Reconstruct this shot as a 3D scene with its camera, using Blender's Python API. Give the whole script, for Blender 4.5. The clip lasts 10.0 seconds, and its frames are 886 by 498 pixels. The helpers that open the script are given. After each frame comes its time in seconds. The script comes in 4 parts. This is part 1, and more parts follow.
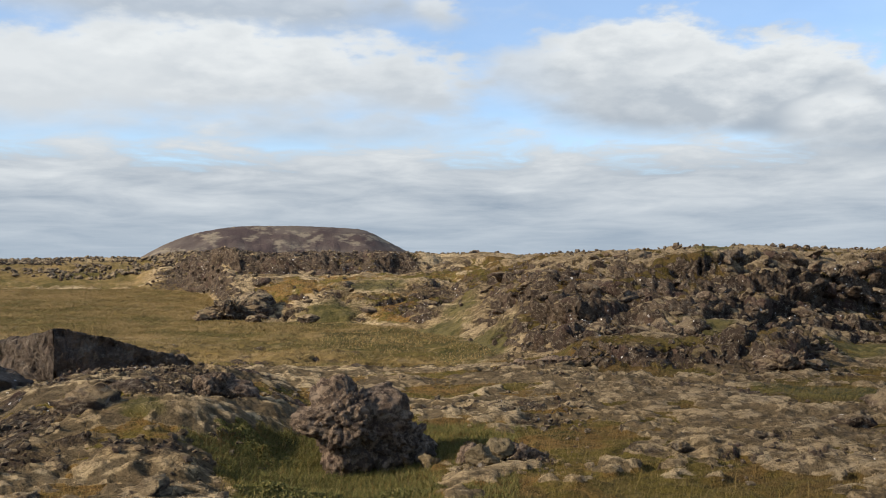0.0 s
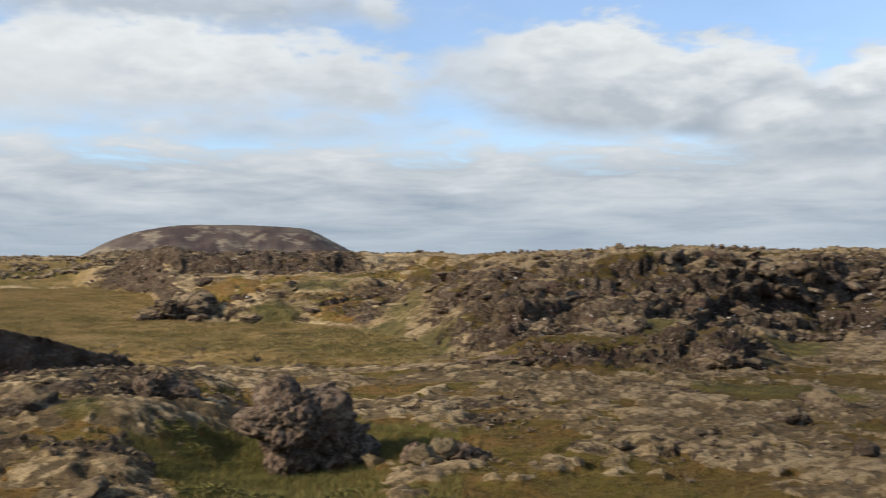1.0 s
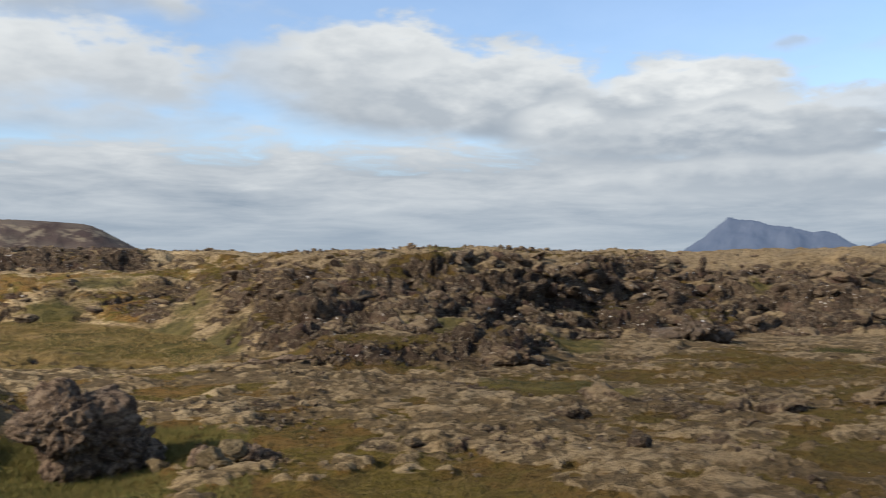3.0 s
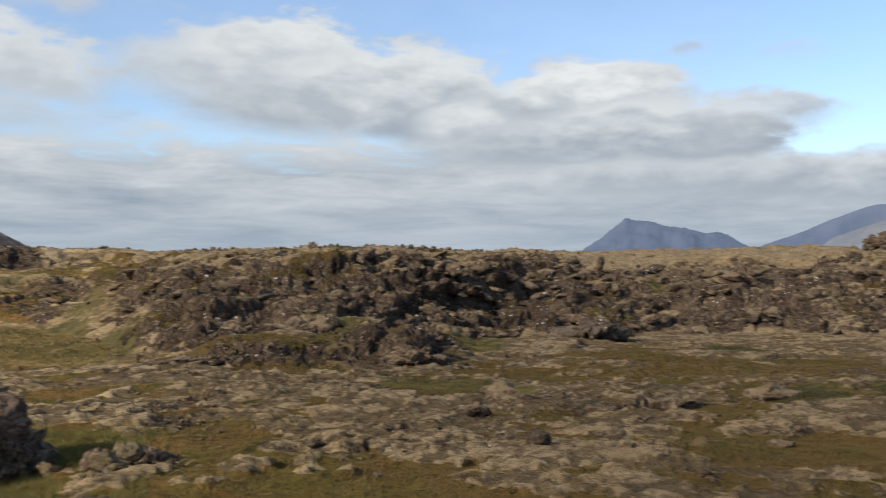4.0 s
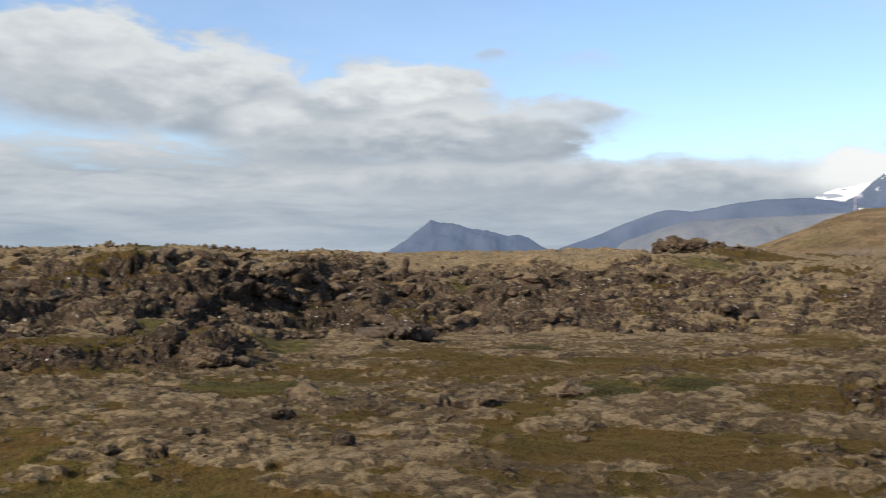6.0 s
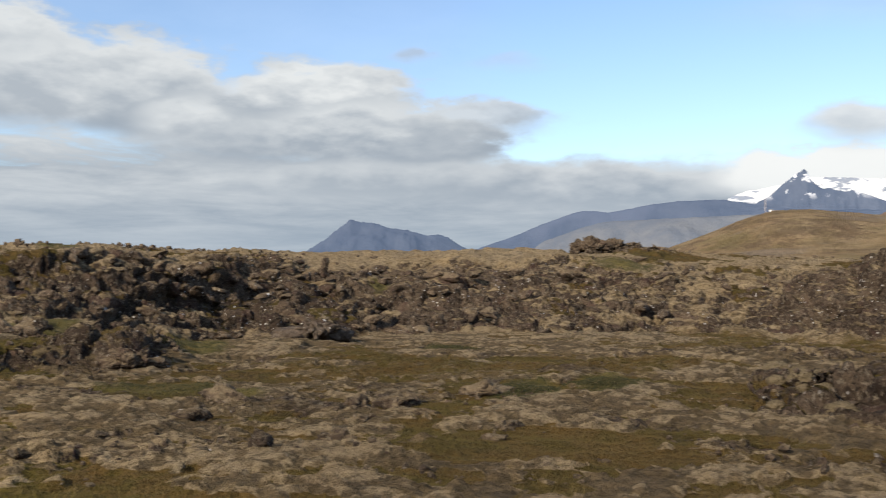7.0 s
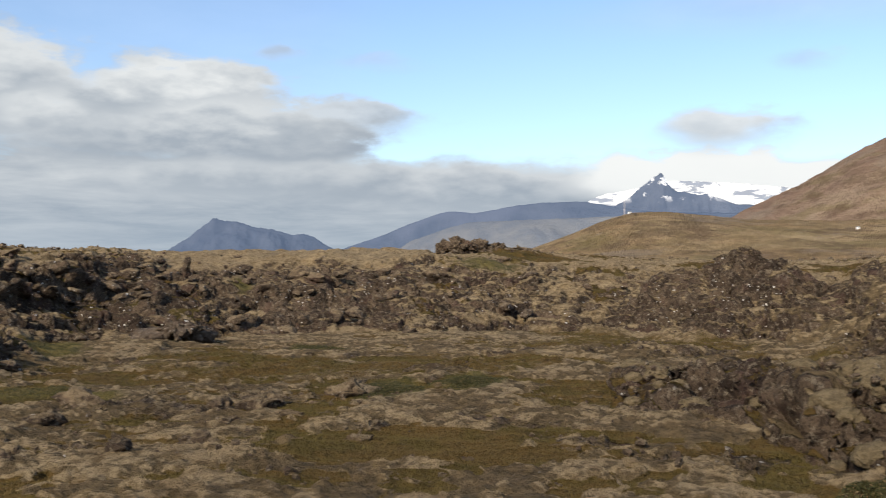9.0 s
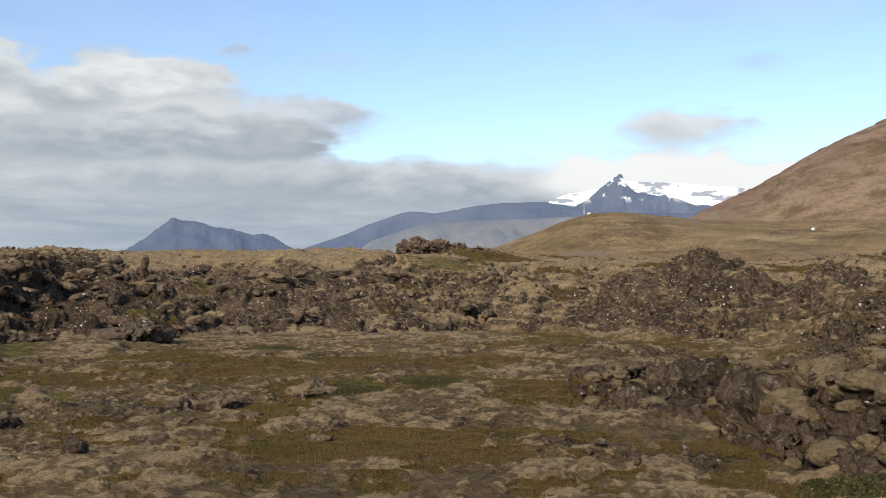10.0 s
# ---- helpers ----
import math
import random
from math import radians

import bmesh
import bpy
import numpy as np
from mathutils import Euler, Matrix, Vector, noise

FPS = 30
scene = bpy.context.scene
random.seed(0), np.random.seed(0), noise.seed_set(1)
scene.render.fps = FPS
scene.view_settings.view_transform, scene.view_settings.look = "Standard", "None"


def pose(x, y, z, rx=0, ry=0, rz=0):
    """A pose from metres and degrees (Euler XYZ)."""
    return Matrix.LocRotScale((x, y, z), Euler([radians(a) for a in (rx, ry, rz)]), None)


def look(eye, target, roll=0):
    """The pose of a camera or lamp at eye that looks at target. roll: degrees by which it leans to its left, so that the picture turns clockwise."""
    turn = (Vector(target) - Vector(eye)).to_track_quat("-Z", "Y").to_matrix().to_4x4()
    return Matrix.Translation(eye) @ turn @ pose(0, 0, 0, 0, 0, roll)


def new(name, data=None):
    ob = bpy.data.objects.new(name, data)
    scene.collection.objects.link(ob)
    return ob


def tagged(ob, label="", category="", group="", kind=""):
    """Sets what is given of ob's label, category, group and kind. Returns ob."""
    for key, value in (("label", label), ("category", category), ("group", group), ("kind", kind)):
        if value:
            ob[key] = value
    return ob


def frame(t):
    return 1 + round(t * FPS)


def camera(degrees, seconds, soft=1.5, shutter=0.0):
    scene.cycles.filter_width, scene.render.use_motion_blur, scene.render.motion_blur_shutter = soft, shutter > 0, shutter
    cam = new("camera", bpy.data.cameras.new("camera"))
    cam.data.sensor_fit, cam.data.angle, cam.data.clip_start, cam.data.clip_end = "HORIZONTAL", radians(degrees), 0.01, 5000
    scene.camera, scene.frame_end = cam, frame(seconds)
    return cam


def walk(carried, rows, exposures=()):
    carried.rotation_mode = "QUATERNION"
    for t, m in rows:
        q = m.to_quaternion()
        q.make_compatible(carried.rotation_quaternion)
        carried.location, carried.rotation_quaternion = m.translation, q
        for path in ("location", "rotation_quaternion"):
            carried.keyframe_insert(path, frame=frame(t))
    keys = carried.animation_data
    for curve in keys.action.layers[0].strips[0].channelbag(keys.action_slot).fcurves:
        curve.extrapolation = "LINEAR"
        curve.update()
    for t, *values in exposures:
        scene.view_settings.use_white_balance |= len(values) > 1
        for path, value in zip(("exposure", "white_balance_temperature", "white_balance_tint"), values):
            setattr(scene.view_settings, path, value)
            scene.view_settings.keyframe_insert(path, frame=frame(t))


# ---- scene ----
import itertools

cam = camera(45.35, 10.0, soft=1.0, shutter=0.9)
EYE = 1.65
# time, heading, upward tilt, roll (degrees): a pan on the spot, slow at both ends
ROWS = [
    (0.0, 0.0, 2.2, 0.17), (0.5, -0.662, 2.195, 0.145), (1.0, -3.012, 2.177, 0.13), (1.5, -5.765, 2.185, 0.11),
    (2.0, -8.781, 2.166, 0.05), (2.5, -11.518, 2.15, 0.02), (4.0, -19.484, 2.082, -0.05), (4.5, -22.223, 2.1, -0.06),
    (5.0, -25.282, 2.107, -0.08), (5.5, -27.669, 2.139, -0.09), (7.0, -34.288, 2.137, -0.14), (7.5, -36.098, 2.15, -0.14),
    (8.0, -37.904, 2.148, -0.15), (8.5, -39.658, 2.149, -0.13), (9.0, -41.508, 2.148, -0.12), (9.5, -42.722, 2.143, -0.12),
    (10.0, -43.635, 2.157, -0.11),
]
walk(cam, [(t, pose(0, 0, EYE, 90 + pitch, roll, yaw)) for t, yaw, pitch, roll in ROWS],
     exposures=[(0.0, 0.42), (1.5, 0.38), (4.0, 0.3), (7.0, 0.28), (10.0, 0.28)])

# ---- light ----
SUN_AZ, SUN_EL = -108.0, 29.0
sun = new("sun", bpy.data.lights.new("sun", "SUN"))
sun.data.energy, sun.data.angle, sun.data.color = 4.3, radians(0.6), (1.0, 0.885, 0.73)
_d = Vector((math.sin(radians(SUN_AZ)) * math.cos(radians(SUN_EL)), math.cos(radians(SUN_AZ)) * math.cos(radians(SUN_EL)), math.sin(radians(SUN_EL))))
sun.matrix_world = look(_d * 50, (0, 0, 0))


class Nodes:
    """Short hand for building node trees."""

    def __init__(self, tree):
        self.tree = tree
        tree.nodes.clear()

    def put(self, slot, value):
        if isinstance(value, bpy.types.NodeSocket):
            self.tree.links.new(value, slot)
        elif value is not None:
            slot.default_value = value

    def add(self, kind, ins=(), operation=None, interpolation=None, feature=None, blend=None, attribute=None, group=None):
        n = self.tree.nodes.new(kind)
        if operation:
            n.operation = operation
        if interpolation:
            n.interpolation_type = interpolation
        if feature:
            n.feature = feature
        if blend:
            n.data_type, n.blend_type = "RGBA", blend
        if attribute:
            n.attribute_name = attribute
        if group:
            n.node_tree = group
        for slot, v in (ins.items() if isinstance(ins, dict) else enumerate(ins)):
            self.put(n.inputs[slot], v)
        return n

    def math(self, op, a, b=None, c=None, clamp=False):
        n = self.add("ShaderNodeMath", [v for v in (a, b, c) if v is not None], operation=op)
        n.use_clamp = clamp
        return n.outputs[0]

    def vec(self, op, a, b=None):
        n = self.add("ShaderNodeVectorMath", [v for v in (a, b) if v is not None], operation=op)
        return n.outputs["Value"] if op in ("LENGTH", "DOT_PRODUCT") else n.outputs[0]

    def xyz(self, x, y, z):
        return self.add("ShaderNodeCombineXYZ", [x, y, z]).outputs[0]

    def smooth(self, v, lo, hi, to=(0.0, 1.0)):
        return self.add("ShaderNodeMapRange", [v, lo, hi, *to], interpolation="SMOOTHSTEP").outputs[0]

    def noise(self, v, scale, detail=4.0, rough=0.55, lac=2.0, dist=0.0):
        return self.add("ShaderNodeTexNoise", {"Vector": v, "Scale": scale, "Detail": detail, "Roughness": rough, "Lacunarity": lac, "Distortion": dist}).outputs[0]

    def voronoi(self, v, scale, feature="F1", out="Distance", rand=1.0):
        return self.add("ShaderNodeTexVoronoi", {"Vector": v, "Scale": scale, "Randomness": rand}, feature=feature).outputs[out]

    def mix(self, f, a, b, kind="MIX"):
        n = self.add("ShaderNodeMix", blend=kind)
        for i, v in ((0, f), (6, a), (7, b)):
            self.put(n.inputs[i], (*v, 1.0) if isinstance(v, tuple) and len(v) == 3 else v)
        return n.outputs[2]


# ---- sky: clear blue with banks of broken stratocumulus over a low grey layer ----
world = bpy.data.worlds.new("sky")
scene.world = world
world.use_nodes = True

# one bank of cloud laid over what lies behind it: bright billowing top, grey base
bank = bpy.data.node_groups.new("cloud_bank", "ShaderNodeTree")
for sock, kind in (("Way", "NodeSocketVector"), ("Centre", "NodeSocketVector"), ("Spread", "NodeSocketVector"), ("Top", "NodeSocketFloat"), ("Base", "NodeSocketFloat"),
                   ("Cover", "NodeSocketFloat"), ("Soft", "NodeSocketFloat"), ("Grain", "NodeSocketFloat"), ("Light Behind", "NodeSocketFloat"), ("Cover Behind", "NodeSocketFloat")):
    bank.interface.new_socket(sock, in_out="INPUT", socket_type=kind)
for sock in ("Light", "Cover"):
    bank.interface.new_socket(sock, in_out="OUTPUT", socket_type="NodeSocketFloat")
g = Nodes(bank)
gi = g.add("NodeGroupInput").outputs
off = g.vec("MULTIPLY", g.vec("SUBTRACT", gi["Way"], gi["Centre"]), gi["Spread"])
rel = g.add("ShaderNodeSeparateXYZ", [off]).outputs[1]
dist = g.math("ADD", g.vec("LENGTH", off), g.math("MULTIPLY", g.math("SUBTRACT", gi["Grain"], 0.5), 0.9))
soft = g.math("MULTIPLY", gi["Soft"], g.smooth(rel, -0.8, 0.6, (2.4, 1.25)))
mask = g.math("MULTIPLY", g.smooth(g.math("DIVIDE", g.math("SUBTRACT", 1.0, dist), soft), -0.5, 0.5), gi["Cover"])
tone = g.math("ADD", g.smooth(rel, -0.8, 0.95), g.math("MULTIPLY", g.math("SUBTRACT", gi["Grain"], 0.5), 2.0), clamp=True)
tone = g.math("ADD", gi["Base"], g.math("MULTIPLY", tone, g.math("SUBTRACT", gi["Top"], gi["Base"])))
go = g.add("NodeGroupOutput")
g.put(go.inputs[0], g.math("ADD", gi["Light Behind"], g.math("MULTIPLY", mask, g.math("SUBTRACT", tone, gi["Light Behind"]))))
g.put(go.inputs[1], g.math("ADD", gi["Cover Behind"], g.math("MULTIPLY", mask, g.math("SUBTRACT", 1.0, gi["Cover Behind"]))))

w = Nodes(world.node_tree)
way = w.add("ShaderNodeTexCoord").outputs["Generated"]
s3 = w.add("ShaderNodeSeparateXYZ", [way])
az = w.math("MULTIPLY", w.math("ARCTAN2", s3.outputs[0], s3.outputs[1]), 180 / math.pi)
el = w.math("MULTIPLY", w.math("ARCSINE", s3.outputs[2]), 180 / math.pi)
uv = w.xyz(az, el, 0.0)
# billows: the air is stirred, most at the larger sizes
flow = w.vec("MULTIPLY", uv, (0.42, 1.0, 1.0))
big = w.noise(flow, 0.42, 3.0, 0.5)
small = w.noise(w.vec("ADD", flow, (31.0, 7.0, 2.0)), 0.95, 6.0, 0.52, 2.1)
stir = w.xyz(w.math("ADD", w.math("MULTIPLY", w.math("SUBTRACT", big, 0.5), 3.0), w.math("MULTIPLY", w.math("SUBTRACT", small, 0.5), 2.2)),
             w.math("ADD", w.math("MULTIPLY", w.math("SUBTRACT", w.noise(w.vec("ADD", flow, (5.0, 90.0, 0.0)), 0.42, 3.0, 0.5), 0.5), 1.3), w.math("MULTIPLY", w.math("SUBTRACT", small, 0.5), 1.1)), 0.0)
calm = w.smooth(el, 5.0, 8.5, (0.35, 1.0))
stirred = w.vec("ADD", uv, w.vec("MULTIPLY", stir, w.xyz(1.0, calm, 0.0)))
streak = w.noise(w.xyz(w.math("MULTIPLY", az, 0.14), w.math("MULTIPLY", w.math("LOGARITHM", w.math("MAXIMUM", w.math("ADD", el, 2.0), 0.4), math.e), 5.5), 3.7), 1.25, 8.0, 0.56, 2.1, 0.3)

# low streaky layer, thinning to slits of sky at its upper edge and to the east
upper = w.math("ADD", w.smooth(az, 26.0, 42.0, (7.7, 6.5)), w.math("MULTIPLY", w.math("SUBTRACT", streak, 0.5), w.smooth(az, 34.0, 42.0, (7.0, 2.6))))
cover = w.smooth(w.math("SUBTRACT", upper, el), -0.9, 0.9, (0.12, 1.0))
cover = w.math("MULTIPLY", cover, w.smooth(az, 70.0, 78.0, (1.0, 0.55)))
cover = w.math("MAXIMUM", cover, w.smooth(el, 18.0, 28.0, (0.0, 0.55)))
cover = w.math("MULTIPLY", cover, w.math("SUBTRACT", 1.0, w.math("MULTIPLY", w.smooth(az, 33.0, 40.0), w.smooth(el, 6.0, 7.0))))
light = w.math("ADD", w.smooth(el, 0.5, 8.0, (0.24, 0.62)), w.math("MULTIPLY", w.math("SUBTRACT", streak, 0.5), 1.55), clamp=True)

# azimuth, elevation, half width, half height (degrees), brightness of top and base, cover, softness
WESTERN_BANKS = [
    (-13.0, 15.0, 13.0, 1.3, 0.62, 0.35, 0.9, 0.5), (-12.5, 11.6, 12.5, 2.5, 1.0, 0.66, 1.0, 0.4), (-22.0, 10.5, 6.0, 2.3, 0.9, 0.72, 1.0, 0.5), (-1.6, 10.9, 3.6, 1.5, 0.85, 0.55, 0.95, 0.45),
    (-0.2, 15.0, 1.2, 1.1, 0.85, 0.6, 0.9, 0.6), (-6.0, 8.6, 8.0, 0.7, 0.7, 0.5, 0.7, 0.9), (6.0, 11.6, 4.0, 1.6, 0.78, 0.5, 0.9, 0.55),
]
MIDDLE_BANKS = [
    (11.0, 11.9, 5.6, 2.5, 1.0, 0.52, 1.0, 0.32), (12.5, 9.7, 6.5, 1.4, 0.62, 0.32, 1.0, 0.5), (17.5, 10.6, 6.4, 2.2, 0.98, 0.40, 1.0, 0.32), (18.5, 8.7, 3.5, 0.8, 0.38, 0.18, 0.9, 0.5),
    (22.5, 8.7, 4.2, 1.3, 1.0, 0.62, 1.0, 0.45), (27.5, 10.1, 5.6, 1.9, 1.12, 0.40, 1.0, 0.32), (25.0, 7.6, 7.0, 1.1, 0.60, 0.28, 1.0, 0.6), (31.0, 8.3, 6.4, 1.6, 0.92, 0.28, 1.0, 0.32), (35.8, 9.2, 4.0, 0.9, 0.85, 0.42, 0.9, 0.5),
    (33.8, 7.3, 3.4, 1.2, 0.45, 0.14, 1.0, 0.35),
]
EASTERN_BANKS = [
    (27.5, 5.6, 5.0, 0.7, 0.86, 0.5, 0.8, 0.8), (36.0, 5.9, 9.0, 1.0, 0.68, 0.30, 1.0, 0.7), (44.0, 5.6, 6.5, 1.4, 0.82, 0.24, 1.0, 0.65), (54.8, 5.9, 6.2, 1.5, 1.40, 1.35, 1.0, 0.3), (60.0, 5.5, 5.0, 1.3, 1.40, 1.35, 1.0, 0.4),
    (56.4, 8.4, 3.0, 1.0, 1.1, 0.75, 0.95, 0.6), (33.0, 12.6, 0.7, 0.28, 0.35, 0.30, 0.6, 1.0), (37.8, 12.2, 1.6, 0.3, 0.55, 0.5, 0.35, 1.2), (60.5, 11.8, 1.2, 0.35, 0.6, 0.55, 0.4, 1.2), (60.0, 14.8, 6.0, 0.8, 0.85, 0.8, 0.4, 1.6),
]
for k, (ca, ce, wide, tall, top, low, full, soft) in enumerate(WESTERN_BANKS + MIDDLE_BANKS + EASTERN_BANKS):
    n = w.add("ShaderNodeGroup", {"Way": stirred, "Centre": (ca, ce, 0), "Spread": (1 / wide, 1 / tall, 0), "Top": top, "Base": low, "Cover": full, "Soft": soft, "Grain": small, "Light Behind": light, "Cover Behind": cover}, group=bank)
    light, cover = n.outputs["Light"], n.outputs["Cover"]
haze = w.smooth(el, 0.5, 7.0, (0.72, 0.0))
haze = w.math("MULTIPLY", haze, w.smooth(az, 45.0, 52.0, (1.0, 0.15)))
lit = w.mix(w.math("MULTIPLY", light, 0.62, clamp=True), (0.214, 0.266, 0.332), (0.85, 0.86, 0.84))
sky_node = w.add("ShaderNodeTexSky")
sky_node.sky_type, sky_node.sun_disc = "NISHITA", False
sky_node.sun_elevation, sky_node.sun_rotation = radians(SUN_EL), radians(SUN_AZ)
sky_node.air_density, sky_node.dust_density, sky_node.ozone_density = 1.0, 0.5, 1.5
clear = w.mix(1.0, sky_node.outputs[0], (0.136, 0.142, 0.156), "MULTIPLY")
final = w.mix(haze, w.mix(cover, clear, lit), (0.335, 0.398, 0.468))
bg = w.add("ShaderNodeBackground", [final, 1.0])
w.put(w.add("ShaderNodeOutputWorld").inputs[0], bg.outputs[0])


# ---- materials ----
def shader(name):
    m = bpy.data.materials.new(name)
    m.use_nodes = True
    n = Nodes(m.node_tree)
    return m, n


def finish(n, colour, rough=0.95, height=None, depth=0.02, spec=0.15, glow=None):
    b = n.add("ShaderNodeBsdfPrincipled", {"Roughness": rough, "Specular IOR Level": spec})
    n.put(b.inputs["Base Color"], (*colour, 1) if isinstance(colour, tuple) else colour)
    if height is not None:
        bump = n.add("ShaderNodeBump", {"Strength": 1.0, "Distance": depth, "Height": height})
        n.put(b.inputs["Normal"], bump.outputs[0])
    # glow: colour and strength of the haze laid over far slopes as emission
    if glow:
        b.inputs["Emission Color"].default_value = (*glow[0], 1)
        b.inputs["Emission Strength"].default_value = glow[1]
    n.put(n.add("ShaderNodeOutputMaterial").inputs[0], b.outputs[0])


def place(n):
    return n.add("ShaderNodeNewGeometry").outputs["Position"]


def cloud_shade_east(n, p):
    """0 to 1 from paler west to browner east: cloud shade put into the colours."""
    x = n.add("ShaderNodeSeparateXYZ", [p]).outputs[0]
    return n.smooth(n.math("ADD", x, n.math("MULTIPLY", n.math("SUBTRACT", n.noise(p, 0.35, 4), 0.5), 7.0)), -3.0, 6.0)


def moss_look(n, p):
    """Pale woolly fringe-moss, brown where it is thin."""
    a = n.smooth(n.noise(p, 0.45, 4), 0.35, 0.65)
    b = n.smooth(n.noise(p, 1.7, 8, 0.70), 0.50, 0.62)
    d = n.smooth(n.noise(n.vec("MULTIPLY", p, (0.8, 1.0, 1.6)), 6.5, 8, 0.74), 0.48, 0.60)
    e = n.smooth(n.noise(p, 24.0, 4, 0.7), 0.50, 0.62)
    c = n.mix(a, (0.41, 0.290, 0.150), (0.56, 0.42, 0.236))
    # cloud shade over the east, mixed into the moss colour
    c = n.mix(n.math("MULTIPLY", cloud_shade_east(n, p), 0.8), c, (0.24, 0.180, 0.108))
    c = n.mix(n.math("MULTIPLY", b, 0.60), c, (0.150, 0.100, 0.052))
    c = n.mix(n.math("MULTIPLY", d, 0.72), c, (0.085, 0.058, 0.030))
    c = n.mix(n.math("MULTIPLY", e, 0.40), c, (0.13, 0.090, 0.046))
    h = n.math("ADD", n.noise(p, 6.0, 8, 0.7), n.math("MULTIPLY", n.noise(p, 30.0, 4, 0.65), 0.3))
    return c, h


def rock_look(n, p):
    """Rough brown-grey lava with pale lichen and a few white spots."""
    a = n.smooth(n.noise(p, 0.9, 6, 0.62), 0.42, 0.58)
    b = n.smooth(n.noise(p, 4.5, 6, 0.68), 0.50, 0.58)
    c = n.mix(a, (0.074, 0.052, 0.036), (0.138, 0.098, 0.065))
    c = n.mix(n.math("MULTIPLY", b, 0.75), c, (0.030, 0.021, 0.016))
    lichen = n.smooth(n.noise(p, 7.5, 9, 0.76), 0.525, 0.60)
    c = n.mix(n.math("MULTIPLY", lichen, 0.70), c, (0.285, 0.232, 0.165))
    pores = n.smooth(n.noise(p, 34.0, 4, 0.7), 0.50, 0.60)
    c = n.mix(n.math("MULTIPLY", pores, 0.55), c, (0.030, 0.021, 0.016))
    red = n.smooth(n.noise(n.vec("ADD", p, (9.0, 4.0, 1.0)), 1.1, 5, 0.6), 0.55, 0.64)
    c = n.mix(n.math("MULTIPLY", red, 0.35), c, (0.110, 0.060, 0.048))
    spots = n.smooth(n.voronoi(n.vec("ADD", p, n.vec("MULTIPLY", n.xyz(n.noise(p, 9.0, 3), n.noise(p, 11.0, 3), 0.0), (0.16, 0.16, 0.0))), 1.9), 0.10, 0.065)
    tiny = n.smooth(n.voronoi(n.vec("ADD", p, (3.3, 1.7, 0.4)), 5.5), 0.17, 0.11)
    keep = n.smooth(n.noise(p, 0.5, 3), 0.45, 0.55)
    c = n.mix(n.math("MULTIPLY", n.math("MAXIMUM", spots, n.math("MULTIPLY", tiny, n.smooth(n.noise(p, 1.6, 3), 0.46, 0.54))), keep), c, (0.70, 0.66, 0.60))
    h = n.math("ADD", n.noise(p, 3.2, 9, 0.74), n.math("MULTIPLY", n.voronoi(p, 7.0), 0.5))
    h = n.math("ADD", h, n.math("MULTIPLY", n.noise(p, 16.0, 6, 0.7), 0.5))
    return c, h


def grass_look(n, p):
    """Short olive grass and brown heath with straw in it."""
    a = n.smooth(n.noise(p, 0.7, 6, 0.65), 0.44, 0.56)
    b = n.smooth(n.noise(p, 3.0, 8, 0.74), 0.50, 0.58)
    d = n.smooth(n.noise(p, 9.0, 6, 0.74), 0.50, 0.57)
    c = n.mix(a, (0.140, 0.107, 0.021), (0.225, 0.125, 0.036))
    c = n.mix(n.math("MULTIPLY", b, 0.5), c, (0.235, 0.158, 0.060))
    c = n.mix(n.math("MULTIPLY", d, 0.65), c, (0.036, 0.029, 0.010))
    # the same cloud shade, mixed into the grass colour
    c = n.mix(n.math("MULTIPLY", cloud_shade_east(n, p), 0.75), c, (0.064, 0.044, 0.016))
    return c


# one ground cover: moss, grass, straw, bare lava and green hollows, laid out by the attributes "cover" and "green"
ground_mat, n = shader("ground_cover")
p = place(n)
att = n.add("ShaderNodeAttribute", attribute="cover")
acol = n.add("ShaderNodeSeparateColor", [att.outputs["Color"]])
rock_m, grass_m, straw_m = acol.outputs[0], acol.outputs[1], acol.outputs[2]
green_m = n.add("ShaderNodeAttribute", attribute="green").outputs["Fac"]
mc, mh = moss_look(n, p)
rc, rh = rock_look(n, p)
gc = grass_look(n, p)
ragged = n.math("MULTIPLY", n.math("SUBTRACT", n.noise(p, 3.0, 7, 0.68), 0.5), 1.2)
gm = n.smooth(n.math("ADD", grass_m, n.math("MULTIPLY", ragged, 0.8)), 0.40, 0.60)
sm = n.smooth(n.math("ADD", straw_m, ragged), 0.3, 0.7)
rm = n.smooth(n.math("ADD", rock_m, ragged), 0.35, 0.65)
vm = n.smooth(n.math("ADD", green_m, n.math("MULTIPLY", ragged, 0.7)), 0.20, 0.55)
straw = n.mix(n.smooth(n.noise(p, 0.35, 5, 0.6), 0.35, 0.65), (0.18, 0.122, 0.040), (0.30, 0.20, 0.080))
straw = n.mix(n.math("MULTIPLY", n.smooth(n.noise(n.vec("MULTIPLY", p, (1, 1, 0.3)), 2.5, 6, 0.7), 0.4, 0.7), 0.5), straw, (0.085, 0.060, 0.018))
straw = n.mix(n.math("MULTIPLY", n.smooth(n.noise(p, 0.14, 8, 0.72), 0.46, 0.60), 0.75), straw, (0.095, 0.080, 0.020))
straw = n.mix(n.math("MULTIPLY", n.smooth(n.noise(p, 0.5, 8, 0.74), 0.52, 0.64), 0.5), straw, (0.33, 0.235, 0.115))
col = n.mix(gm, mc, gc)
# dark brown for moss creases and steep sides, shadow lines painted in with it
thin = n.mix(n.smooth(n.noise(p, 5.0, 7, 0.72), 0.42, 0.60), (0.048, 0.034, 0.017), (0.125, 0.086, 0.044))
